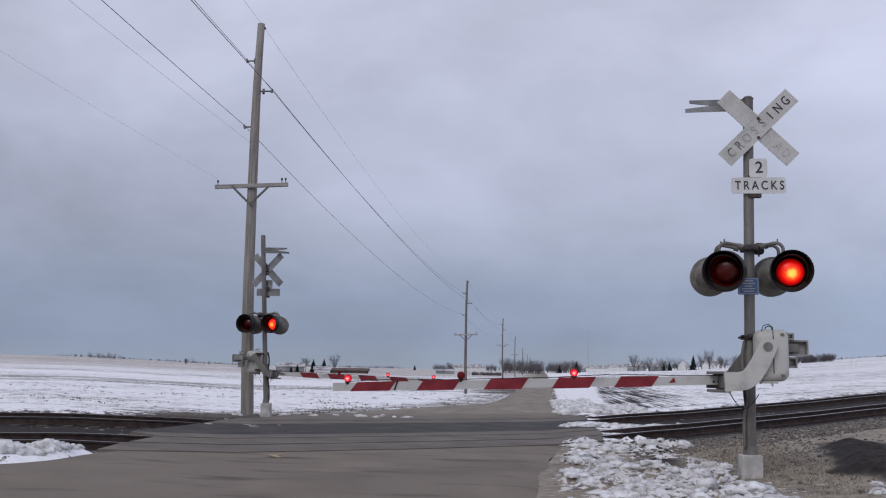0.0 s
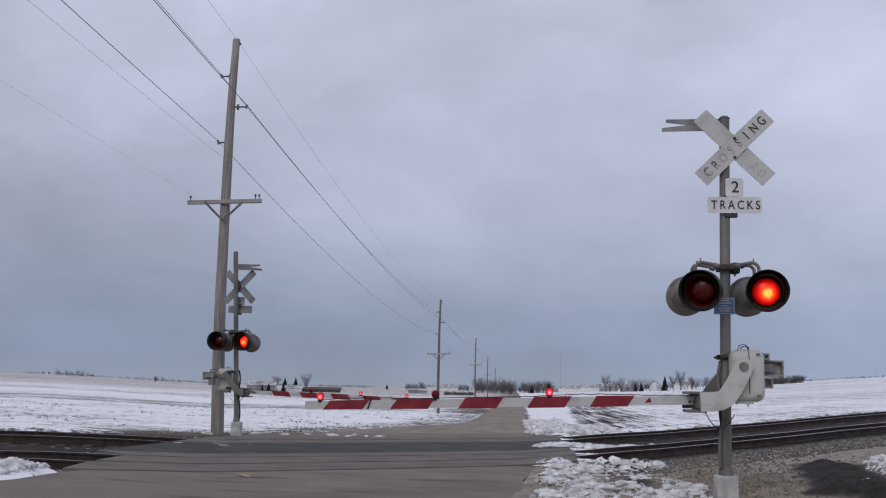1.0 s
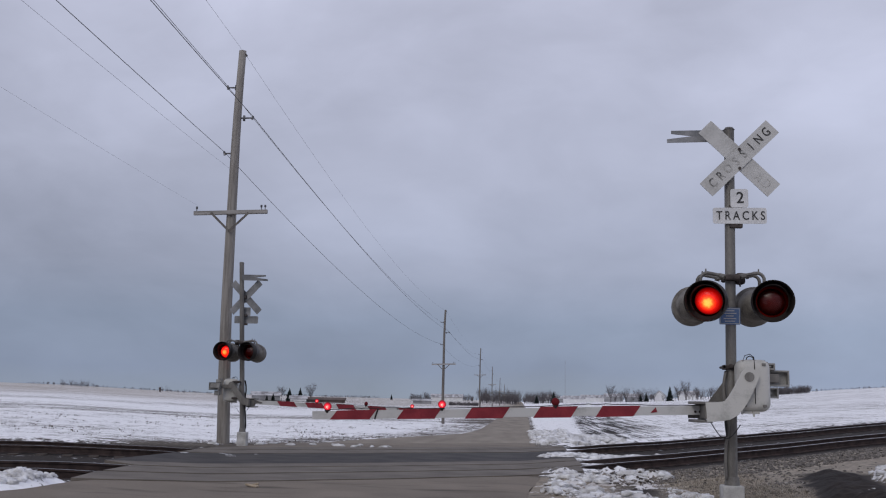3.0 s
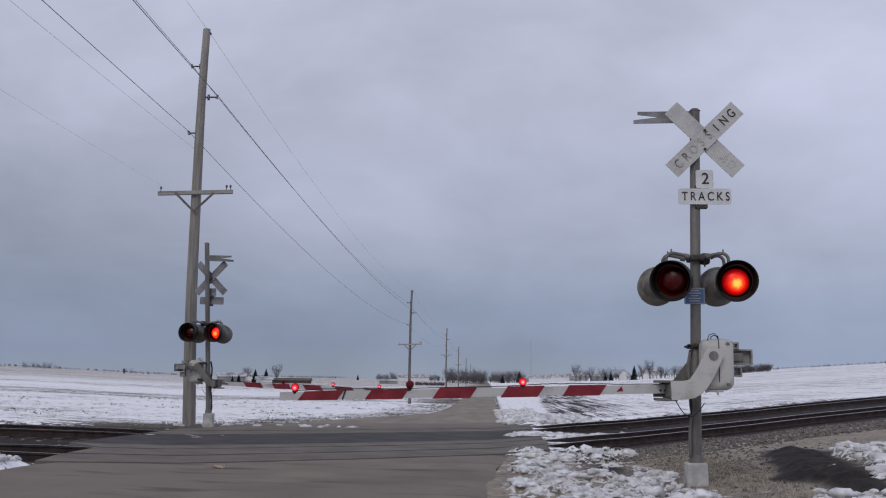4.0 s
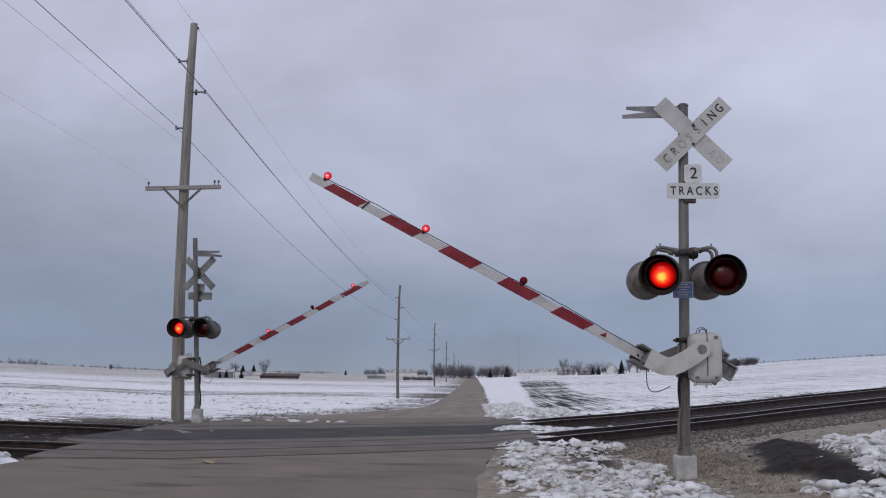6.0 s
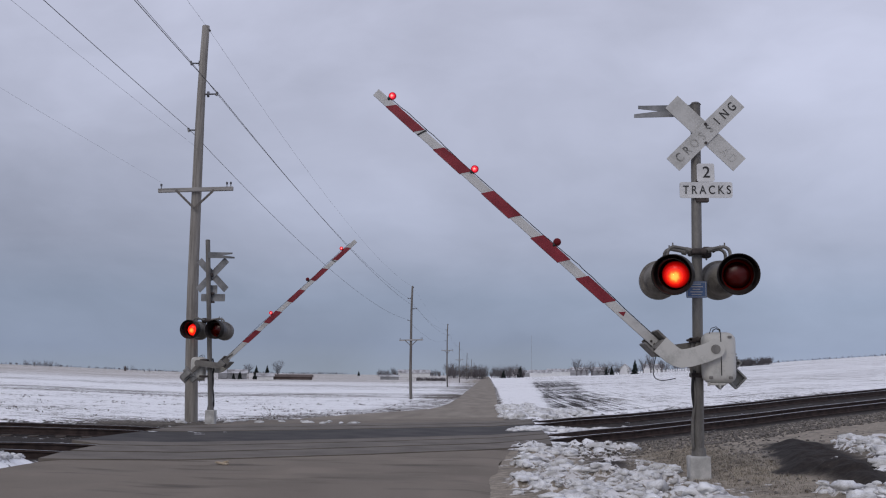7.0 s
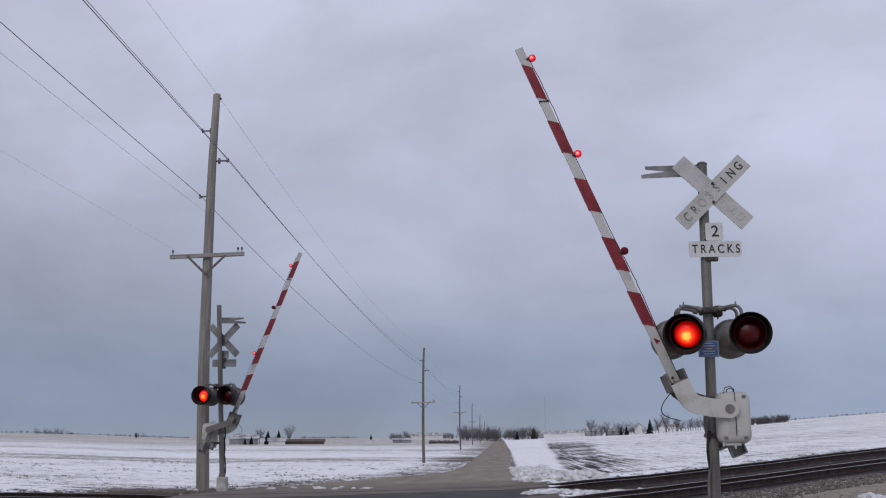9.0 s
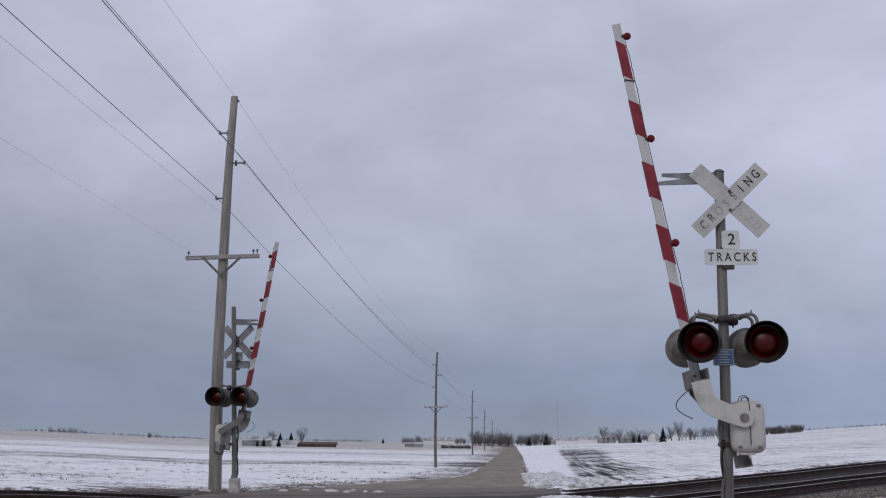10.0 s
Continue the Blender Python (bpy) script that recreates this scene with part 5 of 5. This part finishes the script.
def build_loose_cover():
    rnd = random.Random(21)
    lumps, stones = [], []
    tries = 0
    while len(lumps) < 2600 and tries < 90000:
        tries += 1
        x, y = rnd.uniform(0.35, 6.5), rnd.uniform(9.5, 21.5)
        c = cover(x, y)[0]
        if on_road(x, y) > 0.3 or y - skew(x) > 19.8 or rnd.random() > sstep(0.44, 0.8, c) or rnd.random() > (1.15 - 0.12 * abs(x - 1.4)):
            continue
        if cover(x, y)[2] > 0.25:
            continue
        r = min(0.13, 0.028 * rnd.lognormvariate(0, 0.75) + 0.016)
        lumps.append((x, y, surface(x, y) + r * 0.02, r, rnd.uniform(0.32, 0.6)))
    for _ in range(260):                                # ploughed ridges of snow beside the crossing
        u = rnd.random()
        x, y = 0.75 + 3.2 * u + rnd.gauss(0, 0.25), 26.2 + 1.6 * u + rnd.gauss(0, 0.25)
        lumps.append((x, y, surface(x, y) + 0.03, rnd.uniform(0.05, 0.2), 0.35))
    for _ in range(700):
        x, y = rnd.uniform(0.8, 3.6), 33.5 + 45 * rnd.random() ** 1.6
        lumps.append((x, y, surface(x, y) + 0.02, rnd.uniform(0.06, 0.28), 0.5))
    for _ in range(700):                                # thrown-up ridge of snow before the track
        u = abs(rnd.gauss(0, 0.9))
        x = -6.95 - u
        s = 18.6 + rnd.gauss(0, 0.25 + 0.25 * min(u, 1.5))
        if 17.0 < s < 19.7:
            y = s + skew(x)
            lumps.append((x, y, surface(x, y) + 0.01 + 0.05 * max(0, math.sin(5 * x + 1.0)) * min(u, 1), rnd.uniform(0.025, 0.07) * (1 + 0.7 * min(u, 1.2)), 0.65))
    for _ in range(12):                                # thin icy patches on the crossing
        x, y = -7.3 + rnd.gauss(0, 0.5), 0
        y = skew(x) + 27.4 + rnd.gauss(0, 0.35)
        lumps.append((x, y, land(x, y) + 0.028, rnd.uniform(0.05, 0.13), 0.06))
    for _ in range(26):
        x = rnd.uniform(-9.5, -3.5)
        y = 29.3 + rnd.gauss(0, 0.45)
        if y - skew(x) > 31.8:
            lumps.append((x, y, land(x, y) + 0.02, rnd.uniform(0.04, 0.16), 0.4))
    scatter("snow_clumps", M["snow"], lumps, rnd, "ragged clumps of old snow on the verge", "snow", 2, 0.38)
    for _ in range(4200):
        x = rnd.uniform(1.6, 15)
        s = rnd.uniform(15.6, 18.4)
        y = s + skew(x)
        if y < 9.5 or off_crossing(x, y) < 0.5 or cover(x, y)[2] > 0.5:
            continue
        stones.append((x, y, surface(x, y) + 0.006, rnd.uniform(0.015, 0.045), 0.7))
    for _ in range(900):
        x, y = rnd.gauss(4.2, 1.4), rnd.gauss(16.8, 2.4)
        if x > 2.2 and y - skew(x) < 19.5 and y > 9.5 and cover(x, y)[0] < 0.6:
            if cover(x, y)[2] < 0.3:
                stones.append((x, y, surface(x, y) + 0.004, rnd.uniform(0.01, 0.035), 0.7))
    scatter("ballast_stones", M["stone"], stones, rnd, "loose grey gravel beside the tracks", "gravel", 1, 0.35)
    bm = bmesh.new()
    for _ in range(5200):
        x, y = rnd.gauss(3.35, 0.5), rnd.gauss(15.6, 2.0)
        if x < 1.2 or y - skew(x) > 19 or y < 10 or cover(x, y)[2] > 0.5:
            continue
        z = surface(x, y)
        for _k in range(5):
            a, h = rnd.uniform(0, 6.283), rnd.uniform(0.015, 0.06)
            p = Vector((x + rnd.gauss(0, 0.03), y + rnd.gauss(0, 0.03), z - 0.01))
            lean = Vector((math.cos(a), math.sin(a), 0)) * h * rnd.uniform(0.6, 1.9)
            side = Vector((-math.sin(a), math.cos(a), 0)) * 0.005
            v = [bm.verts.new(q) for q in (p - side, p + side, p + lean + Vector((0, 0, h)))]
            bm.faces.new(v)
    me = bpy.data.meshes.new("dead_grass")
    bm.to_mesh(me)
    bm.free()
    me.materials.append(M["grass"])
    tagged(new("dead_grass", me), "short dead straw-coloured grass on the gravel", "grass", kind="stuff")


def build_stubble():
    rnd = random.Random(35)
    bm = bmesh.new()
    made = 0
    while made < 1300:
        y = 34 + 80 * rnd.random() ** 1.3
        x = rnd.uniform(-0.62 * y - 4, 0)
        s = y - skew(x)
        off_road = road_left(y) - x
        near_edge = 1 - sstep(0.0, 6.0, off_road)
        if s < 33.2 or off_road < 0.15 or rnd.random() > 0.03 + 0.7 * near_edge + 1.0 * max(0, fbm(x, y, 0.09, 3, 31.0) - 0.1) + 0.5 * (1 - sstep(33, 37, s)):
            continue
        made += 1
        z, h = surface(x, y), rnd.uniform(0.03, 0.12)
        for _ in range(5):
            a = rnd.uniform(0, 6.283)
            p = Vector((x + rnd.gauss(0, 0.09), y + rnd.gauss(0, 0.09), z - 0.02))
            lean = Vector((math.cos(a), math.sin(a), 0)) * h * rnd.uniform(0.4, 1.6)
            side = Vector((-math.sin(a), math.cos(a), 0)) * rnd.uniform(0.02, 0.05)
            bm.faces.new([bm.verts.new(q) for q in (p - side, p + side, p + lean + Vector((0, 0, h)))])
    me = bpy.data.meshes.new("field_stubble")
    bm.to_mesh(me)
    bm.free()
    me.materials.append(M["stubble"])
    tagged(new("field_stubble", me), "dark dead weed tufts poking through the snowy field", "stubble", kind="stuff")


def build_debris():
    bm = bmesh.new()
    box(bm, 0, 0, 0.015, 0.26, 0.07, 0.03, pose(0, 0, 0, 0, 4, 0), bevel=0.01)
    box(bm, 0.05, 0.03, 0.035, 0.10, 0.05, 0.03, pose(0, 0, 0, 0, -14, 20), bevel=0.01)
    chip = new("wood_chip", bpy.data.meshes.new("wood_chip"))
    bm.to_mesh(chip.data)
    bm.free()
    chip.data.materials.append(M["chip"])
    chip.matrix_basis = pose(-4.16, 15.65, land(-4.16, 15.65) + 0.016, 0, 0, -35)
    tagged(chip, "small pale splinter of wood lying on the road", "wood chip")


build_ground()
build_road()
build_crossing()
build_tracks()
near_signal, near_bulbs = crossing_signal(pose(2.755, 13.25, 0.13), (5.0, 4.58, 3.80, 3.0, 2.635), 0.85, False)
far_signal, far_bulbs = crossing_signal(pose(-7.85, 28.2, 0.12, 0, 0, 180), (5.15, 4.16, 3.50, 2.86, 2.56), 3.0, True)
near_gate, near_arm, near_lights = crossing_gate(pose(2.915, 12.92, 1.80), ((-5.346, -0.490), (-3.841, -0.433), (-2.374, -0.375)))
far_gate, far_arm, far_lights = crossing_gate(pose(-8.20, 28.45, 1.69, 0, 0, 180), ((-5.10, -0.470), (-3.81, -0.425), (-2.42, -0.375)))
build_poles()
build_distance()
build_loose_cover()
build_stubble()
build_debris()

# ---- movement: the arms rise, the lamps flash in turn ----
LIFT = ((0, 0), (4.25, 0), (4.4, 1.6), (4.5, 3.6), (4.7, 7.2), (5.0, 13.0), (5.5, 22.0), (6.0, 30.2), (6.5, 37.5), (7.0, 44.3), (7.5, 50.8), (8.0, 57.0), (8.5, 63.2), (9.0, 69.2), (9.5, 75.4), (10.0, 81.4))
FLIPS = [6.93 if k == 10 else 0.06 + 0.694 * k for k in range(15)]        # the lamps change over; after the last one all stay dark


def flash_rows(m, lit_first, steady=False):
    """Rows for a bulb that turns its lit or its dark side to the front by half turns."""
    ang = 0.0 if (lit_first or steady) else 180.0
    rows = [(0.0, ang)]
    for k, t in enumerate(FLIPS):
        last = k == len(FLIPS) - 1
        lit_now = (k % 2 == 0) == lit_first
        if steady:
            turn = last
        else:
            turn = lit_now if last else True
        if turn:
            for i in range(4):
                rows.append((t + (i - 1) / 30, ang + 60 * i))
            ang += 180
    rows.append((10.0, ang))
    return [(t, m @ pose(0, 0, 0, 0, 0, a)) for t, a in rows]


def motions():
    for arm, k in ((near_arm, 1.0), (far_arm, 1.018)):
        walk(arm, [(t, pose(0, 0, 0, 0, a * k, 0)) for t, a in LIFT])
    for key, bulb in near_bulbs:
        walk(bulb, flash_rows(bulb.matrix_basis.copy(), key in "Rr"))
    for key, bulb in far_bulbs:
        walk(bulb, flash_rows(bulb.matrix_basis.copy(), key in "Ll"))
    for lights in (near_lights, far_lights):
        for i, bulb in enumerate(lights):
            m = bulb.matrix_basis.copy()
            if lights is far_lights:
                m = m @ pose(0, 0, 0, 0, 0, 180)
            if i == 0:
                walk(bulb, flash_rows(m, True, True))
            else:
                walk(bulb, flash_rows(m, (i == 2) == (lights is near_lights)))


motions()
